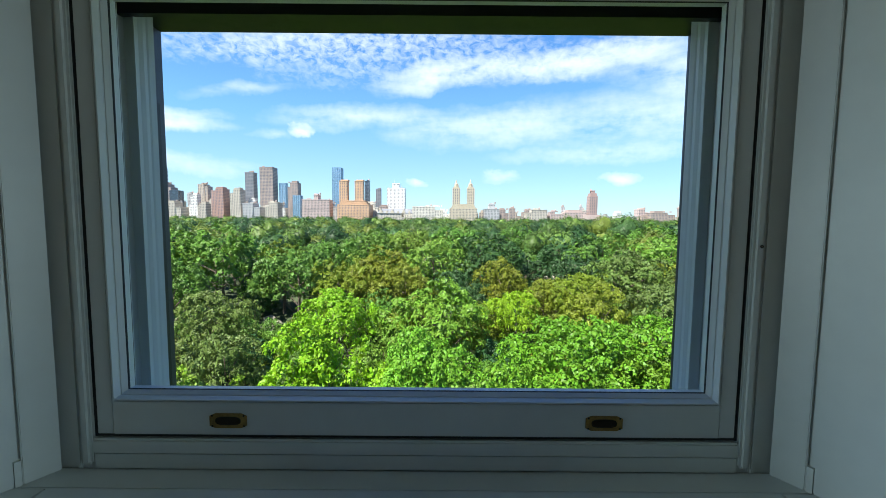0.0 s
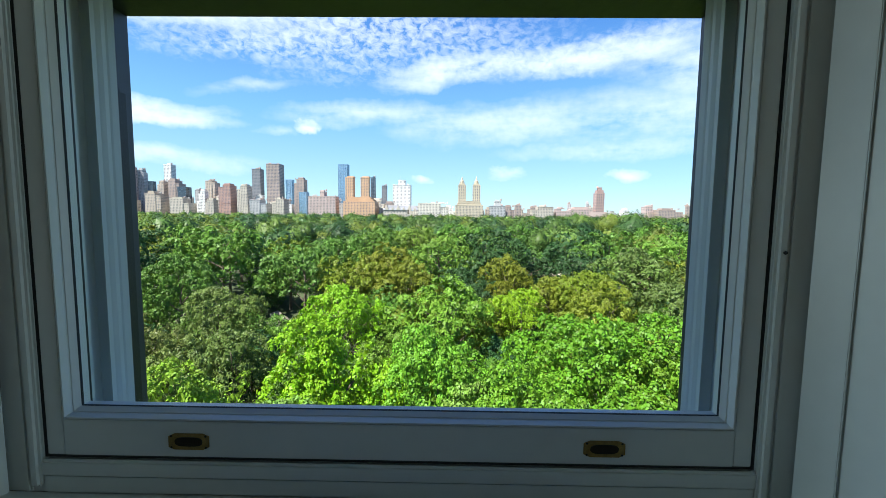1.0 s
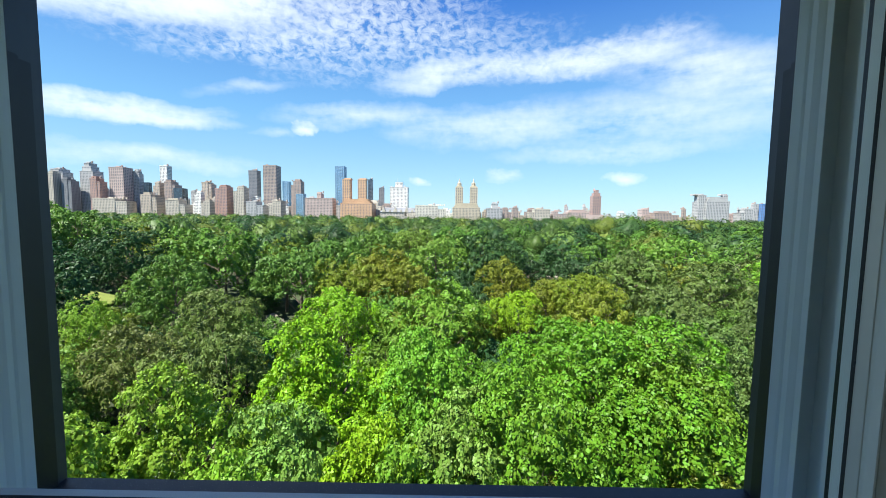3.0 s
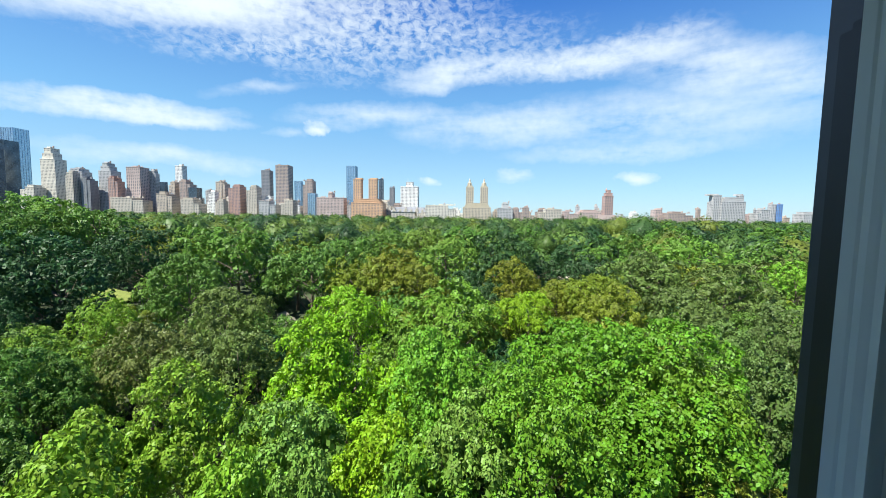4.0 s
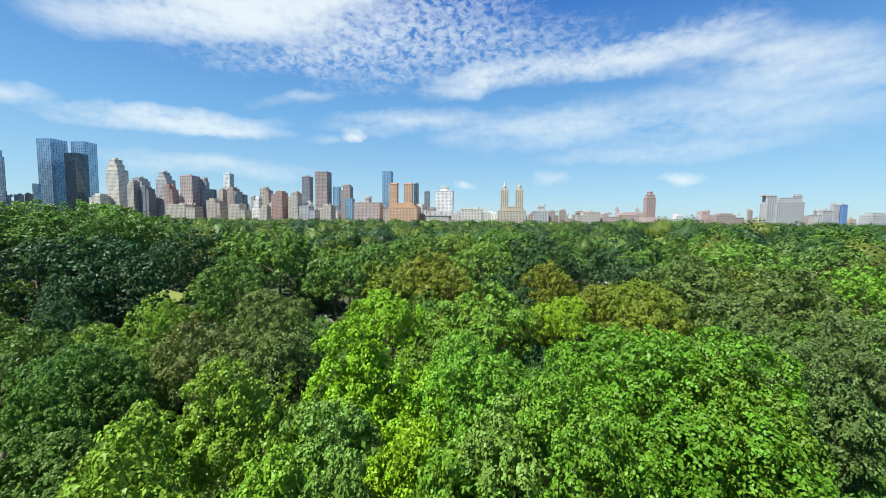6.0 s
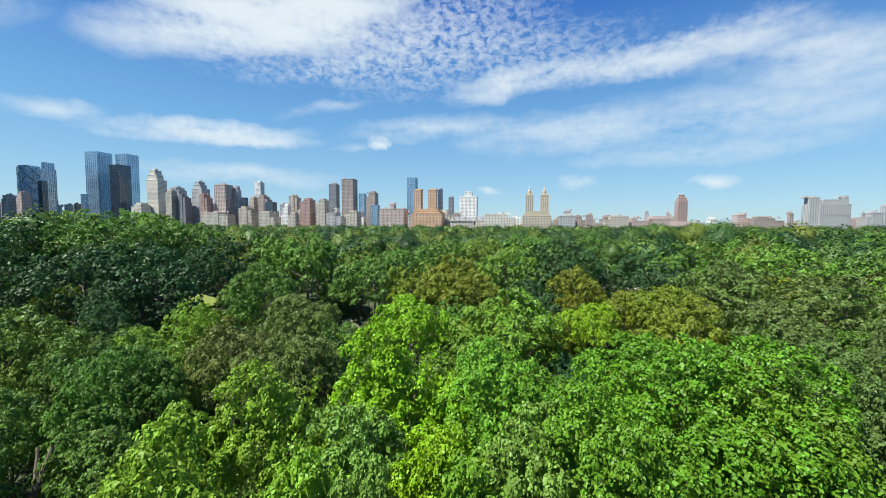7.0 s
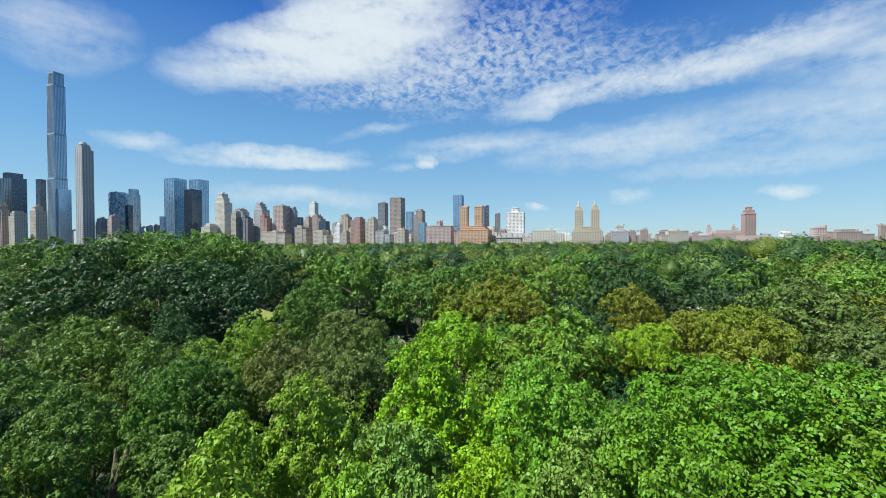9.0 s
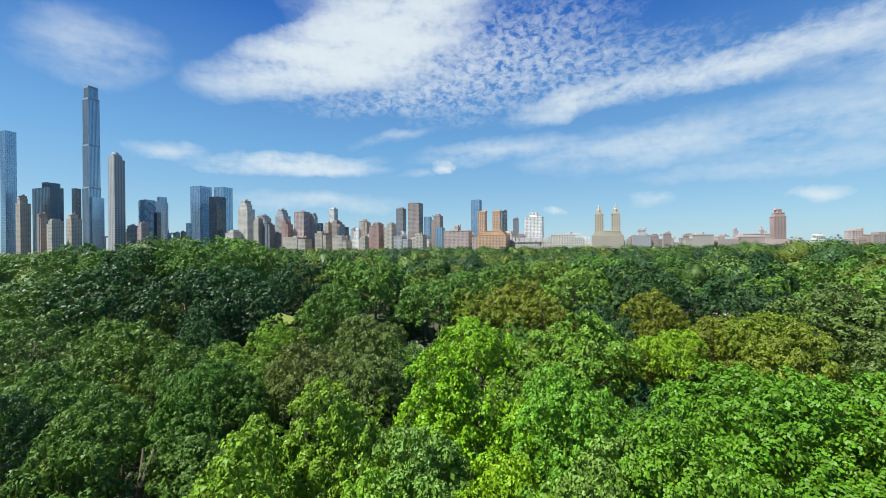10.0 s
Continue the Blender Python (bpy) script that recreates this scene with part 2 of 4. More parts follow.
# ---- building blocks ----
class Geo:
    """Vertices and faces of one mesh."""

    def __init__(self):
        self.v, self.f = [], []

    def box(self, x0, x1, y0, y1, z0, z1):
        n = len(self.v)
        self.v += [(x, y, z) for z in (z0, z1) for y in (y0, y1) for x in (x0, x1)]
        self.f += [tuple(n + i for i in q) for q in ((0, 2, 3, 1), (4, 5, 7, 6), (0, 1, 5, 4), (2, 6, 7, 3), (0, 4, 6, 2), (1, 3, 7, 5))]
        return self

    def prism(self, cx, cy, z0, z1, r0, r1, n=8, turn=0.0):
        k = len(self.v)
        for z, r in ((z0, r0), (z1, r1)):
            self.v += [(cx + r * math.cos(turn + 2 * math.pi * i / n), cy + r * math.sin(turn + 2 * math.pi * i / n), z) for i in range(n)]
        self.f += [(k + i, k + (i + 1) % n, k + n + (i + 1) % n, k + n + i) for i in range(n)]
        self.f += [tuple(k + n + i for i in range(n)), tuple(k + n - 1 - i for i in range(n))]
        return self

    def limb(self, a, b, r0, r1, n=6):
        a, b = Vector(a), Vector(b)
        q = (b - a).to_track_quat("Z", "Y")
        k = len(self.v)
        for c, r in ((a, r0), (b, r1)):
            self.v += [tuple(c + q @ Vector((r * math.cos(2 * math.pi * i / n), r * math.sin(2 * math.pi * i / n), 0))) for i in range(n)]
        self.f += [(k + i, k + (i + 1) % n, k + n + (i + 1) % n, k + n + i) for i in range(n)]
        return self

    def quad(self, a, b, c, d):
        n = len(self.v)
        self.v += [a, b, c, d]
        self.f.append((n, n + 1, n + 2, n + 3))
        return self

    def mesh(self, name, material):
        me = bpy.data.meshes.new(name)
        me.from_pydata(self.v, [], self.f)
        me.materials.append(material)
        return me


def part(name, geo, material, parent=None, label="", bevel=0.0):
    me = geo.mesh(name, material)
    if bevel:
        bm = bmesh.new()
        bm.from_mesh(me)
        bmesh.ops.bevel(bm, geom=bm.edges[:], offset=bevel, segments=2, affect="EDGES", clamp_overlap=True)
        bm.to_mesh(me)
        bm.free()
    ob = new(name, me)
    ob.parent = parent
    if label:
        tagged(ob, label)
    return ob


def thing(name, label, category, group="", kind="", at=(0, 0, 0)):
    ob = new(name)
    ob.location = at
    return tagged(ob, label, category, group, kind)


def profile_frame(name, x0, x1, z0, z1, steps, material, parent, label=""):
    """A mitred moulding round an opening: steps of (inset from the outer edge, y)."""
    g = Geo()
    rings = []
    for ins, y in steps:
        n = len(g.v)
        g.v += [(x0 + ins, y, z0 + ins), (x1 - ins, y, z0 + ins), (x1 - ins, y, z1 - ins), (x0 + ins, y, z1 - ins)]
        rings.append(n)
    rings.append(rings[0])
    for a, b in zip(rings, rings[1:]):
        for i in range(4):
            j = (i + 1) % 4
            g.f.append((a + i, a + j, b + j, b + i))
    return part(name, g, material, parent, label)


# ---- the land ----
def rise(x, y):
    """Height of the ground: a long slope with a knoll on either hand."""
    s = min(1.0, max(0.0, (y - 35.0) / 105.0))
    z = 10.0 * s * s * (3 - 2 * s) + 11.0 * min(1.0, max(0.0, (y - 60.0) / 700.0))
    z += 15.0 * math.exp(-((x + 158) ** 2 + (y - 122) ** 2) / 52.0 ** 2)
    z += 8.0 * math.exp(-((x - 150) ** 2 + (y - 290) ** 2) / 90.0 ** 2)
    return z + 6.0 * math.exp(-((x + 420) ** 2 + (y - 220) ** 2) / 150.0 ** 2)


g = Geo()
xs = [-4500, -2500, -1400] + list(range(-1000, 801, 25)) + [1400, 2500, 4500]
ys = [-4500, -1000, -100] + list(range(0, 901, 25)) + [1400, 2500, 4500]
for y in ys:
    for x in xs:
        g.v.append((x, y, rise(x, y)))
for j in range(len(ys) - 1):
    for i in range(len(xs) - 1):
        a = j * len(xs) + i
        g.f.append((a, a + 1, a + 1 + len(xs), a + len(xs)))
tagged(part("ground", g, GROUND), "gently rising park ground of grass and soil under trees", "ground", kind="structure")


# ---- the room and its window ----
WX, WZ0, WZ1 = 0.67, 39.86, 40.86
fw = Geo()
fw.box(-9, -WX, 0.02, 0.262, 0, 46).box(WX, 9, 0.02, 0.262, 0, 46).box(-WX, WX, 0.02, 0.262, 0, WZ0 - 0.03).box(-WX, WX, 0.02, 0.262, WZ1, 46)
tagged(part("wall_west", fw, STONE), "limestone apartment house wall with one window opening", "wall", kind="structure")

tagged(part("wall_house", Geo().box(-9, 9, -14, 0.018, 0, 38.98), STONE), "plain limestone body of the apartment house below", "wall", kind="structure")


def room():
    iw = Geo()
    iw.box(-2.2, -WX - 0.16, -0.30, -0.18, 39.1, 41.8).box(WX + 0.16, 2.2, -0.30, -0.18, 39.1, 41.8)
    iw.box(-WX - 0.16, WX + 0.16, -0.30, -0.18, 39.1, WZ0 - 0.04).box(-WX - 0.16, WX + 0.16, -0.30, -0.18, WZ1 + 0.02, 41.8)
    tagged(part("wall_inner", iw, WALLP), "white painted plaster wall round the window recess", "wall", kind="structure")
    we = Geo().box(-2.3, 2.3, -4.3, -4.2, 39.1, 41.8)
    sides = []
    # made-up openings on both sides, left for the added fill lamps
    for a, b in ((-2.3, -2.2), (2.2, 2.3)):
        g = Geo().box(a, b, -4.2, -1.18, 39.1, 41.8).box(a, b, -0.38, 0.02, 39.1, 41.8)
        sides.append(g.box(a, b, -1.18, -0.38, 39.1, 39.8).box(a, b, -1.18, -0.38, 41.4, 41.8))
    tagged(part("wall_north", sides[1], ROOMP), "unseen plain room wall, grey-beige to cut fill light", "wall", kind="structure")
    tagged(part("wall_south", sides[0], ROOMP), "unseen plain room wall, grey-beige to cut fill light", "wall", kind="structure")
    tagged(part("wall_east", we, ROOMP), "unseen plain room wall, grey-beige to cut fill light", "wall", kind="structure")
    tagged(part("floor", Geo().box(-2.3, 2.3, -4.3, 0.02, 39.0, 39.1), FLOORM), "brown oak room floor", "floor", kind="structure")
    tagged(part("ceiling", Geo().box(-2.3, 2.3, -4.3, 0.02, 41.8, 41.9), ROOMP), "unseen plain room ceiling, grey-beige to cut fill light", "ceiling", kind="structure")


room()


def slab(side, t0, t1, z0, z1, proud):
    """A board on the splayed side of the recess: from t0 to t1 metres into the room, proud of the backing."""
    a = radians(31)
    c, n = (math.sin(a), -math.cos(a)), (-math.cos(a), -math.sin(a))
    g = Geo()
    for z in (z0, z1):
        for t, p in ((t0, 0), (t1, 0), (t1, proud), (t0, proud)):
            g.v.append((side * (WX + c[0] * t + n[0] * p), -0.002 + c[1] * t + n[1] * p, z))
    g.f = [(0, 1, 2, 3), (7, 6, 5, 4), (0, 4, 5, 1), (1, 5, 6, 2), (2, 6, 7, 3), (3, 7, 4, 0)]
    if side < 0:
        g.f = [tuple(reversed(q)) for q in g.f]
    return g


def reveal(side):
    """Panelled side of the window recess, with a sunk groove round its panel."""
    ob = thing("window_reveal", "white painted panelled side of the deep window recess", "panelling", kind="structure")
    part("backing", slab(side, 0, 0.34, WZ0 - 0.02, WZ1 + 0.02, -0.03), PAINT, ob)
    part("stile", slab(side, 0.0, 0.051, WZ0, WZ1, 0.008), PAINT, ob, bevel=0.0015)
    part("rail", slab(side, 0.0515, 0.0605, WZ0, WZ0 + 0.045, 0.0072), PAINT, ob)
    part("panel", slab(side, 0.061, 0.33, WZ0, WZ1, 0.0065), PAINT, ob, "flat white painted panel with a dark groove round it", bevel=0.002)


reveal(-1), reveal(1)


def window():
    ob = thing("window_1", "white painted wooden sash window, closed, seen from indoors", "window", kind="structure")
    # fixed frame: jamb boards, head, sill
    fr = part("window_frame", Geo().box(-0.67, -0.604, 0.0, 0.165, 39.86, 40.86), PAINT, ob, "white painted jamb board")
    part("jamb", Geo().box(0.604, 0.67, 0.0, 0.165, 39.86, 40.86), PAINT, fr)
    part("head", Geo().box(-0.604, 0.604, 0.0, 0.165, 40.80, 40.86), PAINT, fr)
    part("sill", Geo().box(-0.604, 0.604, 0.002, 0.165, 39.83, 39.88), PAINT, fr)
    for s in (-1, 1):
        # stop bead with two steps, and its casing
        a, b = sorted((s * 0.603, s * 0.622))
        part("stop_bead", Geo().box(a, b, -0.012, 0.0, 39.872, 40.86), PAINT, ob, bevel=0.005)
        a, b = sorted((s * 0.624, s * 0.634))
        part("bead", Geo().box(a, b, -0.008, 0.0, 39.862, 40.86), PAINT, ob, bevel=0.003)
        a, b = sorted((s * 0.586, s * 0.604))
        part("parting_bead", Geo().box(a, b, 0.060, 0.084, 39.88, 40.80), PAINT, ob, bevel=0.002)
        # black strip filling the space behind the sash stile
        a, b = sorted((s * 0.5665, s * 0.604))
        part("weather_strip", Geo().box(a, b, 0.044, 0.056, 39.88, 40.80), DARK, ob, "black strip behind the sash")
    # foot of the frame: apron moulding and stool
    part("apron", Geo().box(-0.603, 0.603, -0.010, 0.0, 39.893, 39.922), PAINT, ob, bevel=0.004)
    part("apron", Geo().box(-0.603, 0.603, -0.006, 0.0, 39.861, 39.8945), PAINT, ob, bevel=0.003)
    # inner sash
    sash = part("inner_sash", Geo().box(-0.598, -0.567, 0.0, 0.042, 39.927, 40.80), PAINT, ob, "white painted lower sash", bevel=0.0015)
    part("stile", Geo().box(0.567, 0.598, 0.0, 0.042, 39.927, 40.80), PAINT, sash, bevel=0.0015)
    part("bottom_rail", Geo().box(-0.567, 0.567, 0.0, 0.042, 39.927, 39.990), PAINT, sash, bevel=0.0005)
    part("top_rail", Geo().box(-0.567, 0.567, 0.0, 0.042, 40.738, 40.80), PAINT, sash, bevel=0.0005)
    profile_frame("moulding", -0.565, 0.565, 39.992, 40.736,
                  ((0, 0.0005), (0.001, -0.003), (0.0035, -0.003), (0.006, 0.006), (0.0062, 0.010), (0.008, 0.010), (0.013, 0.019), (0.0135, 0.036), (0, 0.036)), PAINT, sash)
    pane = part("pane", Geo().box(-0.556, 0.556, 0.020, 0.023, 40.001, 40.727), GLASS, sash, "clear window glass")
    pane.visible_shadow = False
    profile_frame("putty_line", -0.556, 0.556, 40.001, 40.727, ((0, 0.0195), (0.0045, 0.0195), (0.0045, 0.024), (0, 0.024)), GAP, sash, "dark putty line round the glass")
    # dark strips stand in for the shade inside the sash gaps
    for s in (-1, 1):
        a, b = sorted((s * 0.5985, s * 0.6035))
        part("shadow_gap", Geo().box(a, b, 0.001, 0.006, 39.922, 40.80), GAP, ob, "dark strip painted as gap shade beside the sash")
    part("shadow_gap", Geo().box(-0.598, 0.598, 0.001, 0.006, 39.9225, 39.9265), GAP, ob, "dark strip painted as gap shade under the sash")
    part("sill_stop", Geo().box(-0.603, 0.603, 0.0065, 0.050, 39.86, 39.9225), PAINT, ob)
    # outer sash
    os = part("outer_sash", Geo().box(-0.6035, -0.581, 0.118, 0.165, 39.88, 40.80), PAINT, ob, "white painted outer sash")
    part("stile", Geo().box(0.581, 0.6035, 0.118, 0.165, 39.88, 40.80), PAINT, os)
    part("rail", Geo().box(-0.581, 0.581, 0.118, 0.165, 39.88, 39.905), PAINT, os)
    part("rail", Geo().box(-0.581, 0.581, 0.118, 0.165, 40.772, 40.80), PAINT, os)
    profile_frame("moulding", -0.582, 0.582, 39.904, 40.773,
                  ((0, 0.1175), (0.001, 0.112), (0.004, 0.112), (0.0045, 0.121), (0.0055, 0.124), (0.0075, 0.131), (0.008, 0.139), (0.0095, 0.143), (0.012, 0.156), (0, 0.160)), PAINT, os)
    # added black strip: darkens the head and hides the tree-lit moulding
    part("head_stop", Geo().box(-0.6035, 0.6035, 0.100, 0.1155, 40.735, 40.7995), DARK, ob, "black strip added under the head to darken it")
    # dark outer tracks
    tr = part("storm_track", Geo().box(-0.67, -0.628, 0.166, 0.262, 39.84, 40.86), TRACK, ob, "dark grey painted outer track")
    part("track", Geo().box(0.628, 0.67, 0.166, 0.262, 39.84, 40.86), TRACK, tr)
    part("track_head", Geo().box(-0.628, 0.628, 0.166, 0.262, 40.773, 40.86), DARK, tr)
    part("track_foot", Geo().box(-0.628, 0.628, 0.166, 0.262, 39.80, 39.86), DARK, tr)
    for s in (-1, 1):
        a, b = sorted((s * 0.604, s * 0.628))
        part("slide", Geo().box(a, b, 0.170, 0.205, 39.86, 40.60), DARK, tr, bevel=0.002)
        a, b = sorted((s * 0.622, s * 0.628))
        part("guide", Geo().box(a, b, 0.212, 0.240, 39.86, 40.60), DARK, tr, bevel=0.001)
        for z in (40.64, 40.71):
            part("screw", Geo().limb((s * 0.6283, 0.20, z), (s * 0.6262, 0.20, z), 0.004, 0.003, 8), DARK, tr)


window()


def sash_pull(x):
    ob = thing("sash_pull", "tarnished brass flush sash lift let into the bottom rail", "window pull", "sash pulls", at=(x, 0, 39.955))
    w, h = 0.0345, 0.014
    g = Geo()
    n = 24
    # plate with an oval cup
    for i in range(n):
        a = 2 * math.pi * i / n
        c, s = math.cos(a), math.sin(a)
        k = 1 / max(abs(c) / w, abs(s) / h)
        g.v.append((k * c, -0.0022, k * s))
    for i in range(n):
        a = 2 * math.pi * i / n
        c, s = math.cos(a), math.sin(a)
        g.v.append((math.copysign(abs(c) ** 0.6, c) * 0.024, -0.0022, math.copysign(abs(s) ** 0.8, s) * 0.0085))
    for i in range(n):
        g.v.append((g.v[i][0], 0.0, g.v[i][2]))
    for i in range(n):
        j = (i + 1) % n
        g.f += [(i, j, n + j, n + i), (2 * n + i, 2 * n + j, j, i)]
    part("plate", g, BRASS, ob)
    # shallow cup in a near-black colour
    c = Geo()
    for i in range(n):
        c.v.append(g.v[n + i])
    for i in range(n):
        c.v.append((g.v[n + i][0] * 0.85, 0.008, g.v[n + i][2] * 0.8))
    c.f = [(i, (i + 1) % n, n + (i + 1) % n, n + i) for i in range(n)] + [tuple(n + i for i in range(n))]
    for v in range(len(c.v)):
        c.v[v] = (c.v[v][0], min(c.v[v][1], -0.0006), c.v[v][2])
    part("cup", c, BRASS_IN, ob, "near-black hollow of the lift")
    for sx in (-1, 1):
        for sz in (-1, 1):
            part("screw", Geo().prism(0, 0, 0, 0.0008, 0.002, 0.0016, 8), BRASS_IN, ob).matrix_basis = pose(sx * 0.0295, -0.0022, sz * 0.010, 90)


sash_pull(-0.3515), sash_pull(0.3515)


def stool():
    ob = thing("window_stool", "white painted wooden window seat board with a seam", "window sill", kind="structure")
    part("board", Geo().box(-0.71, 0.71, -0.056, 0.0, 39.83, 39.860), PAINT, ob, bevel=0.002)
    part("cover", Geo().box(-0.64, 0.64, -0.32, -0.059, 39.83, 39.8615), PAINT, ob, bevel=0.002)
    part("edge", Geo().box(-0.83, -0.643, -0.32, -0.059, 39.83, 39.860), PAINT, ob, bevel=0.001)
    part("edge", Geo().box(0.643, 0.83, -0.32, -0.059, 39.83, 39.860), PAINT, ob, bevel=0.001)


stool()


def hook():
    ob = thing("screw_hook", "small dark screw in the window stop", "screw", at=(0.613, -0.012, 40.29))
    part("shank", Geo().limb((0, 0.002, 0), (0, -0.004, 0), 0.0018, 0.0018, 8), GAP, ob)
    part("head", Geo().prism(0, 0, 0, 0.0015, 0.0032, 0.0024, 10), GAP, ob).matrix_basis = pose(0, -0.003, 0, 90)


hook()


# ---- the skyline ----
def footprint(x0, x1, y, most):
    """Ground plan of a house whose front and flank together span x0 to x1 as seen from the window. Returns x0, x1, depth."""
    k = min(abs(x0), abs(x1)) / y
    d = min(most, (x1 - x0) / (1 + k))
    w = (x1 - x0) - k * d
    return (x0, x0 + w, d) if x0 + x1 < 0 else (x1 - w, x1, d)


def tower(label, x0, x1, y, h, tone, deep=28.0, bay=3.1, floor=3.3, win=0.42, tiers=(), tank=True, name="apartment_building", group="skyline", wing=True):
    """A block with its storeys, string courses, windows, parapet, set-backs and roof house. tiers: (share of the width, extra height)."""
    x0, x1, deep = footprint(x0, x1, y, deep)
    z0 = rise(x0, y)
    ob = thing(name, label, "building", group, at=(0, 0, 0))
    wall, wins = Geo(), Geo()
    m = F[tone]
    cx = (x0 + x1) / 2
    blocks = [(x0, x1, y, y + deep, z0, h)]
    top = h
    shape = random.Random(int(x0 * 3 + y))
    if wing and x1 - x0 > 13 and not tiers and h < 140:
        # lower wing and a set-back top
        cut = shape.uniform(0.25, 0.42) * (x1 - x0)
        drop = shape.uniform(3.5, 10.0)
        if shape.random() < 0.5:
            blocks = [(x0, x0 + cut, y + 0.8, y + deep, z0, h - drop), (x0 + cut, x1, y, y + deep, z0, h)]
        else:
            blocks = [(x1 - cut, x1, y + 0.8, y + deep, z0, h - drop), (x0, x1 - cut, y, y + deep, z0, h)]
        a, b = blocks[1][:2]
        if shape.random() < 0.6 and b - a > 9:
            e = shape.uniform(0.12, 0.25) * (b - a)
            blocks.append((a + e, b - e, y + 3, y + deep * 0.8, h, h + shape.uniform(2.5, 5.0)))
    for share, extra in tiers:
        w = (x1 - x0) * share / 2
        blocks.append((cx - w, cx + w, y + 1.5, y + deep * 0.8, top, top + extra))
        top += extra
    for a, b, c, d, zz0, zz1 in blocks:
        wall.box(a, b, c, d, zz0, zz1)
        wall.box(a - 0.35, b + 0.35, c - 0.35, d, zz1 - 0.9, zz1 + 0.5)
        lo = max(zz0 + 1.5, 24.0)
        nf, nb = int((zz1 - 2 - lo) / floor), max(2, int((b - a) / bay))
        ns = max(2, int((d - c) / bay))
        for k in range(nf):
            z = zz1 - 3.4 - k * floor
            if k % 6 == 5:
                wall.box(a - 0.2, b + 0.2, c - 0.2, d, z - 0.9, z - 0.5)
            step = (b - a) / nb
            for i in range(nb):
                u = a + (i + 0.5) * step
                ww = step * win * 0.5
                wins.quad((u - ww, c - 0.08, z), (u + ww, c - 0.08, z), (u + ww, c - 0.08, z + floor * 0.56), (u - ww, c - 0.08, z + floor * 0.56))
            step = (d - c) / ns
            sx = b + 0.08 if cx < 0 else a - 0.08
            for i in range(ns):
                u = c + (i + 0.5) * step
                ww = step * win * 0.5
                wins.quad((sx, u - ww, z), (sx, u + ww, z), (sx, u + ww, z + floor * 0.56), (sx, u - ww, z + floor * 0.56))
    part("wall", wall, m, ob)
    if wins.f:
        tagged(part("windows", wins, PANEWIN, ob), kind="stuff")
    dice = random.Random(int(x0 * 7 + h * 3))
    bits = Geo()
    for i in range(2 + int((x1 - x0) / 9)):
        u, v = dice.uniform(x0 + 1, x1 - 3), dice.uniform(y + 1, y + deep * 0.7)
        bits.box(u, u + dice.uniform(1.2, 4), v, v + 3, h, h + dice.uniform(1.0, 4.2))
    tagged(part("roof_plant", bits, F[dice.choice(("grey", "brown", tone))], ob), kind="stuff")
    if tank:
        w = min(8.0, (x1 - x0) * 0.3)
        part("roof_house", Geo().box(cx - w * 0.6, cx + w * 0.4, y + 6, y + 14, top, top + 3.5), m, ob)
        t = Geo().prism(cx + w * 0.9, y + 9, top + 1.5, top + 4.8, 1.7, 1.7, 8).prism(cx + w * 0.9, y + 9, top + 4.8, top + 6.0, 1.8, 0.2, 8)
        for i in range(4):
            t.box(cx + w * 0.9 + (-1.2, 1.0)[i % 2], cx + w * 0.9 + (-1.0, 1.2)[i % 2], y + 9 + (-1.2, 1.0)[i // 2], y + 9 + (-1.0, 1.2)[i // 2], top, top + 1.6)
        part("water_tank", t, F["brown"], ob, "wooden rooftop water tank")
    return ob


def curtain(label, x0, x1, y, h, tone="glass", deep=30.0, fins=6, name="glass_tower", tiers=(), turn=0.0):
    """A glass tower with vertical fins and floor bands."""
    ob = thing(name, label, "skyscraper", "skyline")
    g, f = Geo(), Geo()
    x0, x1, deep = footprint(x0, x1, y, deep)
    z0 = rise(x0, y)
    cx = (x0 + x1) / 2
    blocks = [(x0, x1, z0, h)]
    top = h
    for share, shift, extra in tiers:
        w = (x1 - x0) * share / 2
        blocks.append((cx + shift - w, cx + shift + w, top, top + extra))
        top += extra
    for a, b, p, q in blocks:
        g.box(a, b, y, y + deep, p, q)
        for i in range(fins + 1):
            u = a + (b - a) * i / fins
            f.box(u - 0.25, u + 0.25, y - 0.4, y, p, q)
            side = b if a + b < 0 else a
            f.box(side - 0.4, side + 0.4, y + deep * i / fins - 0.25, y + deep * i / fins + 0.25, p, q)
        z = q - 4
        while z > max(p, 28):
            f.box(a - 0.15, b + 0.15, y - 0.2, y + deep, z, z + 0.55)
            z -= 7.2
    part("glass_skin", g, F[tone], ob)
    tagged(part("mullions", f, F["fin"] if tone == "glass" else F["dark"], ob), kind="stuff")
    return ob


T, C = tower, curtain
C("tall blue-grey glass skyscraper with a chamfered top", -1547, -1469, 620, 382, fins=5, deep=50)
T("tan brick hotel with a stepped crown", -1428, -1358, 600, 170, "tan", tiers=((0.6, 12), (0.35, 8)))
C("dark glass slab tower with a roof block", -1440, -1300, 640, 216, "dark", fins=12, tiers=((0.25, 15, 14),))
C("narrow dark glass tower", -1264, -1226, 640, 206, "dark", fins=4)
T("beige stone apartment tower with a drum on its roof", -1210, -1146, 600, 122, "beige", tiers=((0.4, 10),))
T("brown brick apartment house by the park", -1243, -1202, 560, 131, "brown")
T("pale stone apartment house by the park", -1206, -1138, 560, 114, "beige")
T("grey low building by the park", -1151, -1102, 700, 108, "grey")
T("pinkish brick building in the skyline", -1110, -1063, 700, 113, "pink")
braced = C("blue-grey glass tower braced by a diagonal lattice", -1195, -1123, 760, 186, fins=4)
bx0, bx1, bd = footprint(-1195, -1123, 760, 30.0)
lattice = Geo()
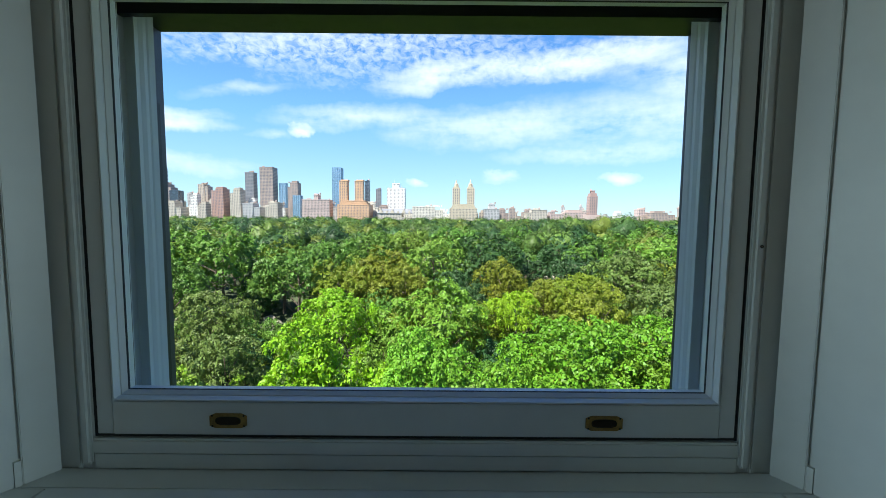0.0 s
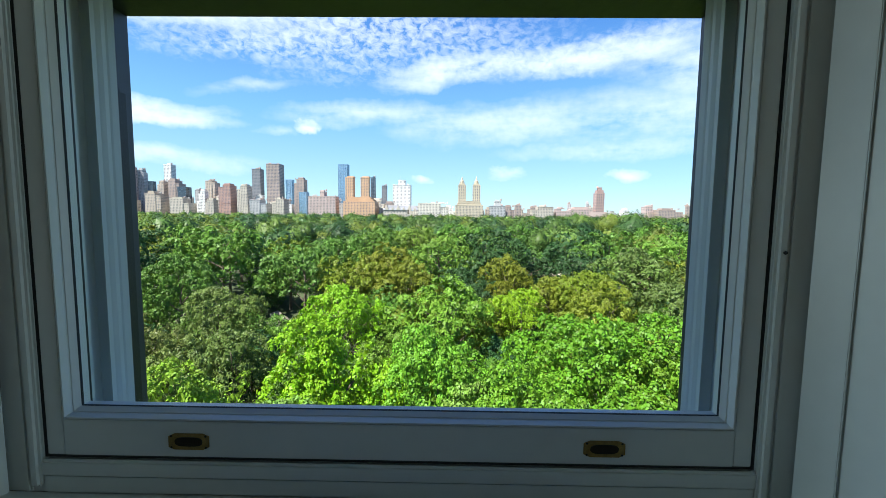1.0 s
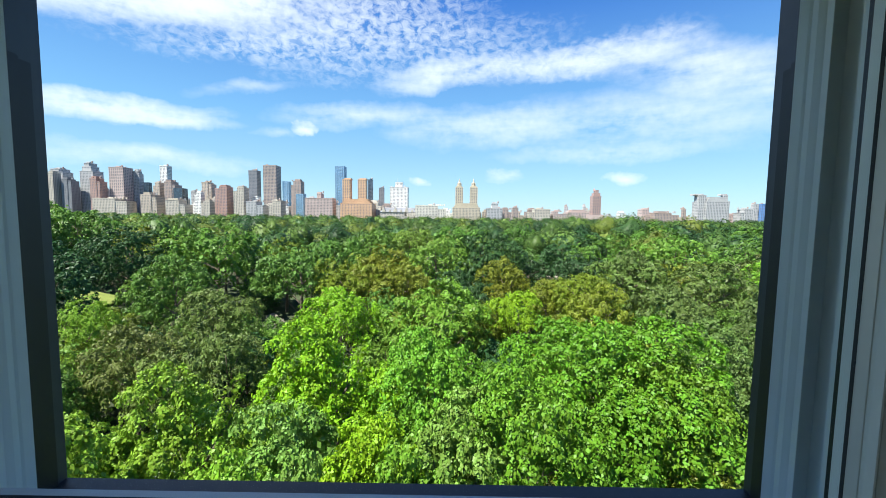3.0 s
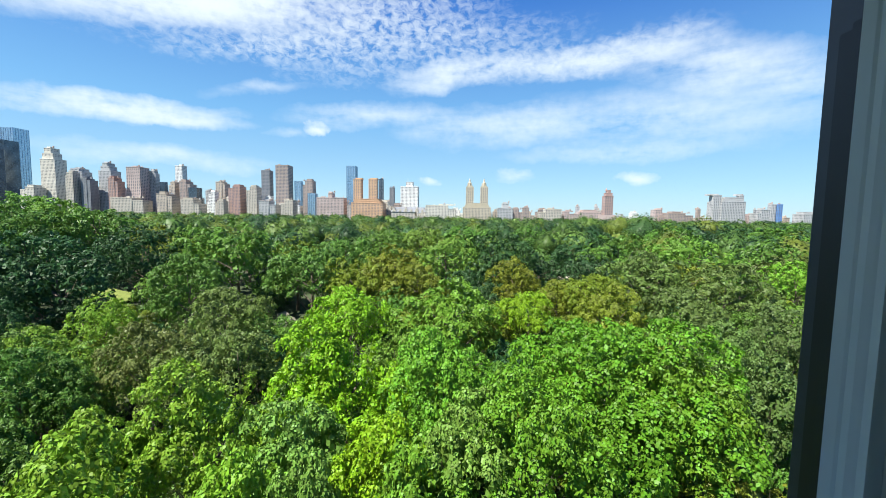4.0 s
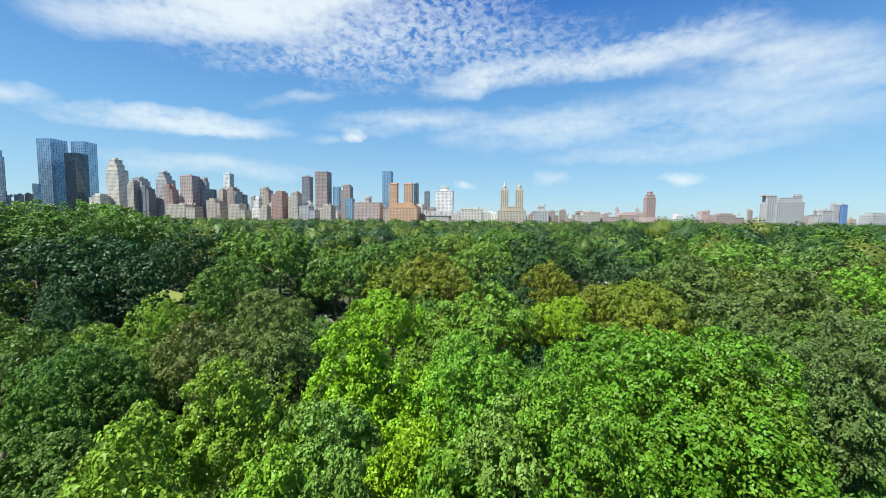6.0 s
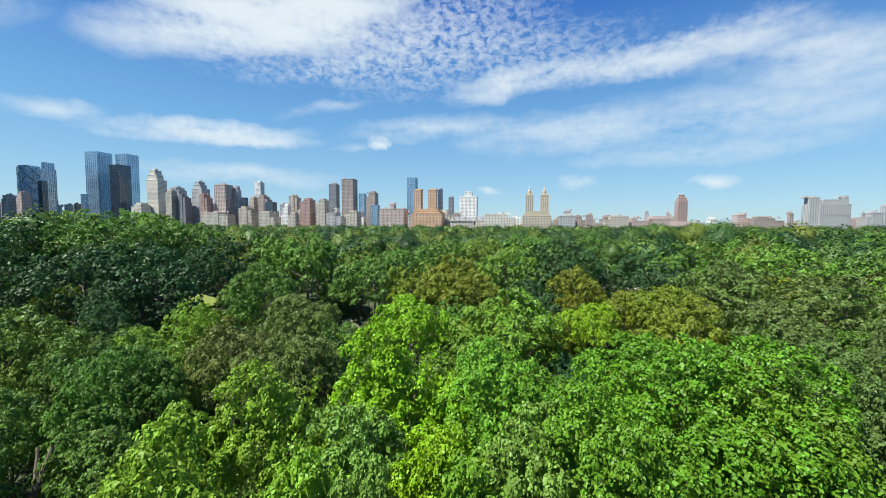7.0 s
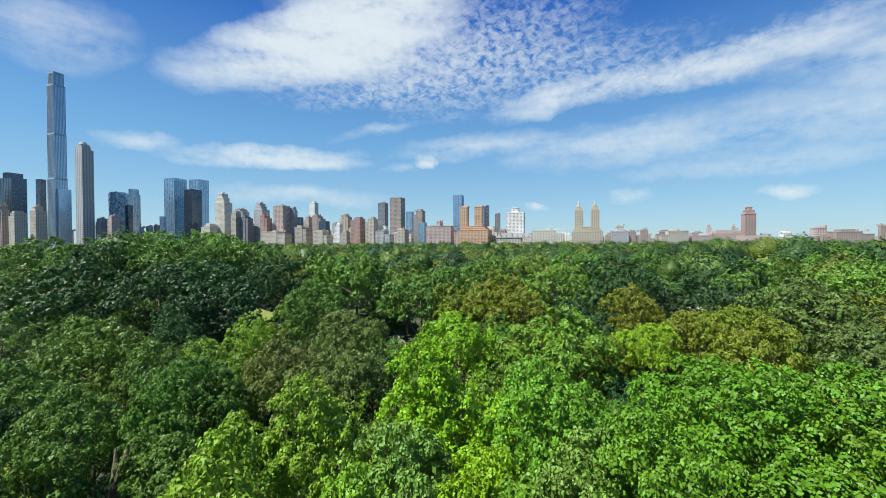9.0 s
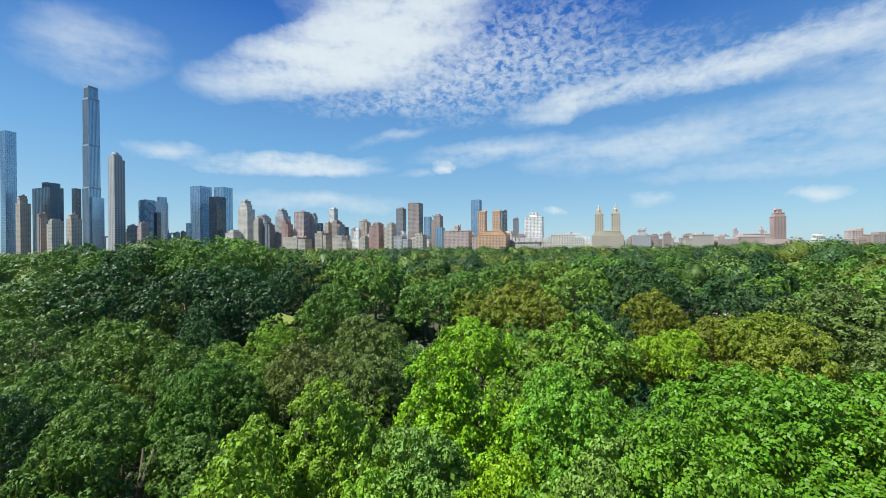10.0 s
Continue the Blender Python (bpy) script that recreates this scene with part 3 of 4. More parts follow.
for k in range(6):
    za, zb = 186 - 24 * k, 186 - 24 * (k + 1)
    lattice.limb((bx0, 759, za), (bx1, 759, zb), 0.7, 0.7, 4).limb((bx1, 759, za), (bx0, 759, zb), 0.7, 0.7, 4)
    lattice.limb((bx1 + 1, 760, za), (bx1 + 1, 760 + bd, zb), 0.7, 0.7, 4).limb((bx1 + 1, 760 + bd, za), (bx1 + 1, 760, zb), 0.7, 0.7, 4)
part("lattice", lattice, F["steel"], braced, "pale steel diagonal lattice")
C("slim glass tower with a raised corner", -1123, -1076, 760, 176, fins=5, tiers=((0.5, 0, 15),))
C("small dark glass block", -1102, -1075, 740, 145, "dark", fins=4)
C("small glass wing in the skyline", -1140, -1117, 860, 124, fins=4)
C("tall blue glass twin tower", -1162, -1073, 892, 242, fins=6, deep=45)
C("tall blue glass twin tower", -1095, -1020, 920, 239, fins=6, deep=45)
C("dark bronze glass tower with upright ribs", -1032, -968, 850, 197, "dark", fins=14)
T("pale limestone apartment tower with stepped crown", -954, -891, 880, 160, "cream", tiers=((0.75, 13), (0.45, 12)))
T("low pale limestone wing", -972, -910, 850, 94, "cream")
T("beige brick apartment house", -867, -831, 850, 127, "beige")
T("grey apartment house with a dark roof", -883, -832, 880, 139, "grey")
T("slate grey building in the skyline", -841, -801, 860, 115, "slate", tank=False)
T("grey-tan apartment tower with a rounded crown", -827, -773, 890, 136, "grey", tiers=((0.7, 10), (0.4, 8)))
T("red brick apartment house", -769, -731, 850, 116, "red")
T("tan tower with brown vertical stripes", -744, -690, 870, 143, "pink", bay=4.2, win=0.55)
T("narrow grey tower in the skyline", -714, -690, 900, 138, "grey")
T("low beige apartment house along the park", -757, -662, 840, 73, "beige")
T("pale slim tower far behind", -696, -666, 960, 158, "white")
T("tan brick tower in the skyline", -670, -644, 900, 113, "tan")
C("dark glass tower in the skyline", -690, -672, 900, 113, "dark", fins=4)
T("brown brick tower in the skyline", -644, -603, 900, 115, "brown")
C("dark glass block with pale floors", -602, -571, 870, 99, "dark", fins=4)
T("yellow-tan stone apartment house", -661, -607, 850, 83, "tan")
T("beige apartment house along the park", -607, -548, 850, 72, "beige")
T("tan tower with a roof house", -558, -524, 900, 115, "tan")
T("red brick slab in the skyline", -517, -475, 880, 104, "red")
T("white building with a tank", -556, -533, 870, 90, "white")
T("beige low apartment house", -529, -500, 850, 70, "beige")
T("grey-beige apartment house in the skyline", -470, -435, 870, 102, "beige")
T("dark grey tower in the skyline", -465, -436, 930, 146, "slate", win=0.7)
T("tall red-brown slab with pale balconies", -426, -384, 920, 157, "brown", win=0.6, tank=False)
C("pale blue glass tower", -385, -365, 930, 122, fins=4)
T("brown brick tower in the skyline", -354, -323, 900, 120, "brown")
C("blue glass block in the skyline", -331, -309, 870, 90, fins=4)
T("grey apartment house along the park", -432, -383, 850, 71, "grey")
T("beige apartment house along the park", -383, -346, 850, 73, "beige")
T("pinkish brick block with pale bands", -304, -237, 850, 80, "pink", tiers=((0.15, 10),))
C("slender blue-grey glass tower", -280, -252, 1000, 168, fins=5)
T("narrow dark tower behind", -190, -177, 960, 131, "dark")
T("narrow grey tower behind", -170, -156, 1000, 114, "slate")
slab_house = T("white brick apartment slab with a roof box", -132, -88, 930, 112, "white", tiers=((0.4, 11),), tank=False)
part("mast", Geo().prism(-116, 940, 123, 133, 0.5, 0.2, 6), F["grey"], slab_house, "thin roof mast")
T("cream stone apartment house along the park", -66, 0, 850, 67, "cream")
T("grey apartment house along the park", 87, 122, 850, 63, "grey", tiers=((0.4, 10),))
T("brown apartment house in the skyline", 143, 158, 860, 65, "brown")
T("yellow-beige apartment house along the park", 174, 225, 850, 62, "beige")
T("low reddish row along the park", 225, 309, 850, 57, "pink")
T("grey roof tower in the skyline", 260, 269, 870, 69, "grey")
T("grey roof tower in the skyline", 301, 308, 870, 70, "grey")
T("pinkish stone museum block", 436, 470, 900, 66, "pink")
T("low brick row in the skyline", 451, 519, 880, 58, "brown")
T("brown narrow block in the skyline", 517, 528, 870, 67, "brown")
T("grey low block in the skyline", 617, 659, 850, 68, "grey")
T("grey glass block in the skyline", 668, 686, 870, 80, "grey")
T("building wrapped in blue netting", 682, 697, 866, 80, "blue", tank=False)
T("pale grey low slab in the skyline", 705, 766, 850, 60, "grey")
T("pinkish block in the skyline", 761, 798, 860, 68, "pink")


def filler_row():
    """The plain houses that close the skyline between the taller ones."""
    rng = random.Random(5)
    for x0, x1, y, lo, hi in ((-1010, -560, 905, 72, 96), (-620, -120, 898, 62, 84), (-150, 330, 896, 52, 64), (330, 860, 892, 48, 58), (-1480, -1060, 790, 80, 112)):
        x = x0
        while x < x1:
            w = rng.uniform(16, 38)
            tone = rng.choice(("tan", "beige", "grey", "pink", "brown", "cream", "white", "beige"))
            tower(F[tone].name.replace("_", " ") + " apartment house in the city row", x, x + w - 1, y + rng.uniform(0, 10), rng.uniform(lo, hi), tone, deep=22,
                  tank=rng.random() < 0.6)
            x += w


filler_row()


def twin_stone(label, x0, x1, y, base, lefts, top, tone, crown):
    """A broad stepped base with two slim towers."""
    ob = tower(label, x0, x1, y, base, tone, deep=50, tank=False, tiers=((0.86, 4.5), (0.74, 4.0)))
    for k, (a, b) in enumerate(lefts):
        t = tower(label, a, b, y + 4, top, tone, deep=b - a, bay=3.5, tank=False, wing=False)
        for c in list(t.children):
            c.parent = ob
            c.name = "tower" if c.name.startswith("wall") else c.name
        bpy.data.objects.remove(t)
        cx, cy, r = (a + b) / 2, y + 4 + (b - a) / 2, (b - a) / 2
        if crown:
            g = Geo().box(cx - r * 0.75, cx + r * 0.75, cy - r * 0.75, cy + r * 0.75, top, top + 3.5)
            g.prism(cx, cy, top + 3.5, top + 10, r * 0.48, r * 0.40, 10).prism(cx, cy, top + 10, top + 11.5, r * 0.46, r * 0.28, 10)
            g.prism(cx, cy, top + 11.5, top + 16, r * 0.22, r * 0.16, 8).prism(cx, cy, top + 16, top + 20, r * 0.16, 0.05, 8)
            for i in range(8):
                t8 = 2 * math.pi * i / 8
                g.box(cx + r * 0.55 * math.cos(t8) - 0.35, cx + r * 0.55 * math.cos(t8) + 0.35, cy + r * 0.55 * math.sin(t8) - 0.35, cy + r * 0.55 * math.sin(t8) + 0.35, top + 3.5, top + 9.6)
            part("lantern", g, F[tone], ob, "round temple-like lantern")
        else:
            part("crown", Geo().box(cx - r * 0.7, cx + r * 0.7, cy - r * 0.7, cy + r * 0.7, top, top + 3), F[tone], ob)
    return ob


twin_stone("orange-tan brick apartment house with two square towers", -228, -151, 850, 70, ((-224, -203), (-191, -170)), 121, "orange", False)
twin_stone("pale yellow stone apartment house with two lantern-topped towers", 14, 74, 850, 64, ((20, 37), (51, 68)), 107, "sand", True)
twin_stone("pale grey stone apartment house with squat corner towers", 528, 608, 850, 84, ((534, 560), (590, 606)), 97, "grey", False)


def supertall():
    ob = thing("supertall_tower", "very tall slim blue-grey glass skyscraper", "skyscraper", "skyline")
    y = 669
    x0, x1, deep = footprint(-1275, -1199, y, 40)
    w = x1 - x0
    g, f = Geo(), Geo()
    for a, b, p, q in ((0.0, 1.0, 10, 215), (0.0, 0.95, 215, 330), (0.05, 0.95, 330, 455), (0.22, 0.92, 455, 487)):
        g.box(x0 + a * w, x0 + b * w, y + (1 - b) * deep, y + deep * (1 - a * 0.5), p, q)
        for i in range(9):
            u = x0 + w * (a + (b - a) * i / 8)
            f.box(u - 0.3, u + 0.3, y + (1 - b) * deep - 0.6, y + (1 - b) * deep, p, q)
            v = y + (1 - b) * deep + (b - a * 0.5) * deep * i / 8
            f.box(x0 + b * w, x0 + b * w + 0.5, v - 0.3, v + 0.3, p, q)
        f.box(x0 + a * w - 0.4, x0 + b * w + 0.4, y + (1 - b) * deep - 0.5, y + deep * (1 - a * 0.5) + 0.4, q - 5, q - 1)
    g.box(x1 - 2, x1 + 8, y + 4, y + deep + 4, 10, 186)
    part("glass_skin", g, F["glass"], ob)
    tagged(part("mullions", f, F["steel"], ob), kind="stuff")


supertall()


def rounded_tower():
    ob = tower("slim pale limestone skyscraper with rounded shoulders", -1173, -1105, 671, 280, "grey", deep=40, bay=6, floor=4.5, tank=False,
               tiers=((0.85, 8), (0.6, 5)), name="stone_tower")
    a, b, d = footprint(-1173, -1105, 671, 40)
    part("crown", Geo().prism((a + b) / 2, 671 + d * 0.42, 293, 300, (b - a) * 0.36, (b - a) * 0.22, 12), F["grey"], ob, "rounded stone crown")


rounded_tower()


def brick_octagon():
    """Reddish tower with chamfered shoulders and a cap."""
    ob = tower("reddish brick tower with stepped shoulders and a cap", 309, 333, 850, 92, "dustyred", deep=24, bay=4, tank=False, tiers=((0.8, 6), (0.35, 6)))
    part("cap", Geo().prism(321, 860, 104, 109, 3.0, 0.5, 8), F["dustyred"], ob)
    part("podium", Geo().box(303, 340, 848, 870, 21.0, 52), F["pink"], ob)


brick_octagon()


def gabled_house():
    """Steep dark roofs with pale gables."""
    ob = tower("beige brick apartment house with steep dark gabled roofs", -141, -66, 850, 52, "beige", deep=40, tank=False)
    g, d = Geo(), Geo()
    n = len(g.v)
    g.v += [(-142, 849, 52), (-65, 849, 52), (-65, 889, 52), (-142, 889, 52), (-136, 858, 62), (-71, 858, 62), (-71, 880, 62), (-136, 880, 62)]
    g.f += [(0, 1, 5, 4), (1, 2, 6, 5), (2, 3, 7, 6), (3, 0, 4, 7), (4, 5, 6, 7)]
    part("roof", g, F["slate"], ob, "steep slate roof")
    for i, x in enumerate((-134, -121, -109, -97, -85, -73)):
        k = Geo()
        w, hh = (4.5, 11) if i % 2 == 0 else (3, 7)
        k.v += [(x - w, 848.6, 52), (x + w, 848.6, 52), (x, 848.6, 52 + hh), (x - w, 858, 52), (x + w, 858, 52), (x, 858, 52 + hh)]
        k.f += [(0, 1, 2), (0, 2, 5, 3), (1, 4, 5, 2), (3, 5, 4)]
        part("gable", k, F["beige"], ob)


gabled_house()


# ---- trees ----
Y, A, B = (0.180, 0.345, 0.012), (0.107, 0.228, 0.015), (0.120, 0.260, 0.022)
L, F2, M = (0.135, 0.24, 0.032), (0.160, 0.300, 0.026), (0.090, 0.182, 0.026)
D, O, P, Z, G2 = (0.033, 0.084, 0.024), (0.150, 0.200, 0.018), (0.093, 0.147, 0.032), (0.115, 0.162, 0.034), (0.14, 0.275, 0.040)


def crown_arrays(rng, lobes, tufts, per, size, spread, radius=7.0, half=5.2, inner=0, folded=True, stout=1.0, loose=1.0):
    """A crown of boughs, each set with domed tufts of leaf blades. Returns vertices and quads."""
    k = np.arange(lobes) + 0.5
    up = 1 - k / lobes * 1.6
    th = k * 2.39996 + rng.normal(size=lobes) * 0.3
    ring = np.sqrt(1 - up ** 2)
    reach = rng.uniform(0.55, 0.96 - 0.12 * (stout > 1), lobes)
    cen = np.c_[np.cos(th) * ring * radius * reach, np.sin(th) * ring * radius * reach, up * half * reach]
    rad = rng.uniform(0.17, 0.38, lobes) * radius * stout
    flat = np.array([1, 1, 0.85])
    # sprays sit on the outside of the boughs, and the tufts on the sprays
    many = lobes * 42
    which = rng.choice(lobes, many, p=rad ** 2 / (rad ** 2).sum())
    n = rng.normal(size=(many, 3))
    n[:, 2] = np.abs(n[:, 2]) * 1.15 - 0.30
    n /= np.linalg.norm(n, axis=1)[:, None]
    pos = cen[which] + n * flat * (rad[which] * rng.uniform(0.80, 1.08, many))[:, None]
    gap = np.linalg.norm((pos[:, None, :] - cen[None]) / flat, axis=2) / rad[None]
    gap[np.arange(many), which] = 9
    keep = np.flatnonzero(gap.min(1) > 0.88)[:lobes * 11]
    hub, lean, reach = pos[keep], n[keep], rad[which[keep]] * rng.uniform(0.22, 0.40, len(keep)) * loose
    on = rng.choice(len(hub), tufts, p=reach ** 2 / (reach ** 2).sum())
    n = rng.normal(size=(tufts, 3)) + lean[on] * 0.9 + np.array([0, 0, 0.5])
    n /= np.linalg.norm(n, axis=1)[:, None]
    pos = hub[on] + n * np.array([1, 1, 0.62]) * (reach[on] * rng.uniform(0.75, 1.15, tufts))[:, None]
    out = pos + np.array([0, 0, 1.5])
    out /= np.linalg.norm(out, axis=1)[:, None]
    d = n * 0.55 + out * 0.25 + np.array([0, 0, 0.45]) + rng.normal(size=n.shape) * 0.28
    d /= np.linalg.norm(d, axis=1)[:, None]
    a = np.cross(d, rng.normal(size=d.shape))
    a /= np.linalg.norm(a, axis=1)[:, None]
    b = np.cross(d, a)
    wide = spread * rng.uniform(0.65, 1.35, len(d))
    # leaves of a tuft spread as a small dome
    k = np.repeat(np.arange(len(d)), per)
    m = len(k)
    ang, rho = rng.uniform(0, 2 * np.pi, m), np.sqrt(rng.uniform(0.02, 1, m))
    side = a[k] * np.cos(ang)[:, None] + b[k] * np.sin(ang)[:, None]
    w = wide[k][:, None]
    at = pos[k] + side * (rho[:, None] * w) - d[k] * (rho[:, None] ** 2 * w * 0.35) + rng.normal(size=(m, 3)) * spread * 0.10
    face = d[k] + side * (rho[:, None] * 0.75) + rng.normal(size=(m, 3)) * 0.30
    face /= np.linalg.norm(face, axis=1)[:, None]
    t = side + rng.normal(size=(m, 3)) * 0.6
    t -= face * (t * face).sum(1)[:, None]
    t /= np.linalg.norm(t, axis=1)[:, None]
    c = np.cross(face, t)
    s = size * rng.uniform(0.65, 1.35, m)[:, None]
    v = np.stack([at - t * s * 0.5, at + c * s * 0.36 + face * s * 0.08, at + t * s * 0.55 - face * s * 0.10, at - c * s * 0.36 + face * s * 0.08], 1).reshape(-1, 3)
    if not folded:
        v = np.stack([at - t * s * 0.45 + c * s * 0.34, at + t * s * 0.65, at - t * s * 0.45 - c * s * 0.34], 1).reshape(-1, 3)
    # looser leaves inside each bough
    if inner:
        w = rng.choice(lobes, inner, p=rad ** 2 / (rad ** 2).sum())
        u = rng.normal(size=(inner, 3))
        u /= np.linalg.norm(u, axis=1)[:, None]
        at = cen[w] + u * flat * (rad[w] * rng.uniform(0.35, 0.82, inner))[:, None]
        e = rng.normal(size=(inner, 3))
        e /= np.linalg.norm(e, axis=1)[:, None]
        f = np.cross(e, u)
        z = size * 1.9
        blade = [at - e * z * 0.5, at + f * z * 0.4, at + e * z * 0.5, at - f * z * 0.4]
        v = np.concatenate([v, np.stack(blade if folded else blade[:3], 1).reshape(-1, 3)])
    return v, np.arange(len(v)).reshape(-1, 4 if folded else 3)


def dome_arrays(rng, bumps, leaves, size, nu, nv, radius=7.0, top=20.0, low=3.0, sharp=9.0):
    """The closed crown of a tree farther off: a knobbly dome set with leaf blades."""
    mid, half = (top + low) / 2, (top - low) / 2
    span = np.array([radius, radius, half])
    knob = rng.normal(size=(bumps, 3))
    knob[:, 2] = np.abs(knob[:, 2]) - 0.25
    knob /= np.linalg.norm(knob, axis=1)[:, None]
    lift = rng.uniform(0.10, 0.42, bumps)
    bud = rng.normal(size=(bumps * 7, 3))
    bud /= np.linalg.norm(bud, axis=1)[:, None]

    def surface(w):
        near = np.exp(-sharp * (1 - w @ knob.T)) * lift[None]
        best = near.argmax(1)
        fine = np.exp(-sharp * 7 * (1 - w @ bud.T)).max(1)
        r = 0.62 + near.max(1) + 0.10 * fine
        n = w * 0.75 + (w - knob[best]) * (near.max(1) / lift[best] * 1.7)[:, None] + np.array([0, 0, 0.12])
        return r, n / np.linalg.norm(n, axis=1)[:, None]

    az, el = np.meshgrid(np.arange(nu) * 2 * np.pi / nu, np.linspace(-0.9, 1.45, nv))
    w = np.stack([np.cos(az) * np.cos(el), np.sin(az) * np.cos(el), np.sin(el)], 2).reshape(-1, 3)
    r, n = surface(w)
    body = w * (r * rng.uniform(0.74, 0.86, len(w)))[:, None] * span + np.array([0, 0, mid])
    faces = [(j * nu + i, j * nu + (i + 1) % nu, j * nu + nu + (i + 1) % nu, j * nu + nu + i) for j in range(nv - 1) for i in range(nu)]
    w = rng.normal(size=(leaves, 3))
    w[:, 2] = np.abs(w[:, 2]) * 1.2 - 0.5
    w /= np.linalg.norm(w, axis=1)[:, None]
    r, n = surface(w)
    at = w * (r * (1.08 - 0.18 * rng.uniform(0, 1, leaves) ** 1.6))[:, None] * span + np.array([0, 0, mid])
    face = n + rng.normal(size=(leaves, 3)) * 0.25
    face /= np.linalg.norm(face, axis=1)[:, None]
    t = np.cross(face, rng.normal(size=(leaves, 3)))
    t /= np.linalg.norm(t, axis=1)[:, None]
    c = np.cross(face, t)
    z = size * rng.uniform(0.65, 1.35, leaves)[:, None]
    v = np.stack([at - t * z * 0.5, at + c * z * 0.33 + face * z * 0.08, at + t * z * 0.5 - face * z * 0.10, at - c * z * 0.33 + face * z * 0.08], 1).reshape(-1, 3)
    return np.concatenate([body, v]), np.concatenate([np.array(faces), np.arange(leaves * 4).reshape(-1, 4) + len(body)])


def fast_mesh(name, v, q, material):
    me = bpy.data.meshes.new(name)
    me.vertices.add(len(v))
    me.vertices.foreach_set("co", v.astype(np.float32).ravel())
    me.loops.add(q.size)
    me.loops.foreach_set("vertex_index", q.astype(np.int32).ravel())
    me.polygons.add(len(q))
    me.polygons.foreach_set("loop_start", np.arange(0, q.size, q.shape[1], dtype=np.int32))
    me.polygons.foreach_set("use_smooth", np.ones(len(q), dtype=bool))
    me.update(calc_edges=True)
    me.materials.append(material)
    return me


def trunk_mesh(rng):
    g = Geo()
    g.limb((0, 0, -0.5), (0.1, 0.1, 5), 0.5, 0.36, 8).limb((0.1, 0.1, 5), (-0.1, 0.2, 11), 0.36, 0.22, 8).limb((-0.1, 0.2, 11), (0.2, 0, 17), 0.22, 0.07, 6)
    for i in range(9):
        a, z = i * 2.4 + rng.uniform(0, 0.6), 4.5 + i * 1.1
        r = rng.uniform(3.2, 5.2)
        e = (r * math.cos(a), r * math.sin(a), z + rng.uniform(2, 4))
        k = (e[0] * 0.45, e[1] * 0.45, z + 1.6)
        g.limb((0.05, 0.1, z), k, 0.19, 0.12).limb(k, e, 0.12, 0.04)
        g.limb(k, (e[0] * 0.8 + rng.uniform(-1.5, 1.5), e[1] * 0.8 + rng.uniform(-1.5, 1.5), e[2] + 1.0), 0.08, 0.03, 5)
    return g.mesh("trunk", BARK)


RNG = np.random.default_rng(7)
SMALL = [fast_mesh("crown", *crown_arrays(RNG, 19, 640, 13, 0.42, 0.80, inner=700), LEAF) for i in range(4)]
NEAR = [fast_mesh("crown", *crown_arrays(RNG, 30, 1350, 13, 0.30, 0.56, inner=1200), LEAF) for i in range(4)]
BROAD = [fast_mesh("crown", *crown_arrays(RNG, 52, 3600, 14, 0.19, 0.36, inner=3000), LEAF) for i in range(2)]
MIDDLE = [fast_mesh("crown", *crown_arrays(RNG, 24, 950, 11, 0.34, 0.50, inner=1000, folded=False, stout=1.15), LEAF) for i in range(5)]
FARTHER = [fast_mesh("crown", *crown_arrays(RNG, 20, 800, 7, 0.44, 0.46, inner=800, folded=False, stout=1.25, loose=0.85), LEAF) for i in range(6)]
TRUNKS = [trunk_mesh(RNG) for i in range(4)]
WORDS = {Y: "bright yellow-green", A: "fresh bright green", B: "cool mid-green", L: "light green", F2: "light yellow-green", M: "mid-green",
         D: "dark blue-green", O: "olive green", P: "pale olive green", Z: "bronze green", G2: "grey-green"}
PLACED = []
# low things that show between the crowns: lawn, rock, terrace
OPEN_VIEWS = ((-106.5, 114, 16.0, 4.5), (-50.3, 112, 9.8, 4.4), (43, 167, 15.2, 2.2), (-48.5, 30.3, 12.5, 2.0))


def clear_height(x, y, r, h):
    """How tall a tree may stand at x, y so that it leaves the open views free."""
    ground_z = rise(x, y)
    for a, b, c, wide in OPEN_VIEWS:
        d = math.hypot(a, b)
        along, off = (x * a + y * b) / d, abs(x * b - y * a) / d
        if 0 < along and off < wide + r * 0.3 and along < d + r * 0.9:
            z = 40.35 + (c - 40.35) * min(1.0, along / d)
            h = min(h, z - ground_z - 0.8)
    return h


def tree(x, y, r, tone, h, low=False):
    d = math.hypot(x, y)
    k = len(PLACED)
    PLACED.append((x, y, r))
    h = clear_height(x, y, r, h)
    if h < 7:
        return None
    ob = thing("tree", WORDS[tone] + " broadleaf tree with a full leafy crown", "tree", "park trees", at=(x, y, rise(x, y) - 0.1))
    ob.rotation_euler = (0, 0, RNG.uniform(0, 6.28))
    kinds = FARTHER if d > 108 else MIDDLE if d > 62 else MIDDLE if low else BROAD if r > 8 else NEAR if r > 4.3 else SMALL
    c = new("crown", kinds[k % len(kinds)])
    c.parent = ob
    r *= 1.1 if r > 5 else 1.22
    tall = (2.4 + 0.72 * r) / 5.6
    c.location, c.scale = (0, 0, h - 5.6 * tall), (r / 6.9, r / 6.9, tall)
    c.color = (*[v * RNG.uniform(0.9, 1.1) for v in tone], 1)
    t = new("trunk", TRUNKS[k % 4])
    t.parent = ob
    t.scale = (max(0.5, r / 8.0), max(0.5, r / 8.0), h / 20.5)
    return ob


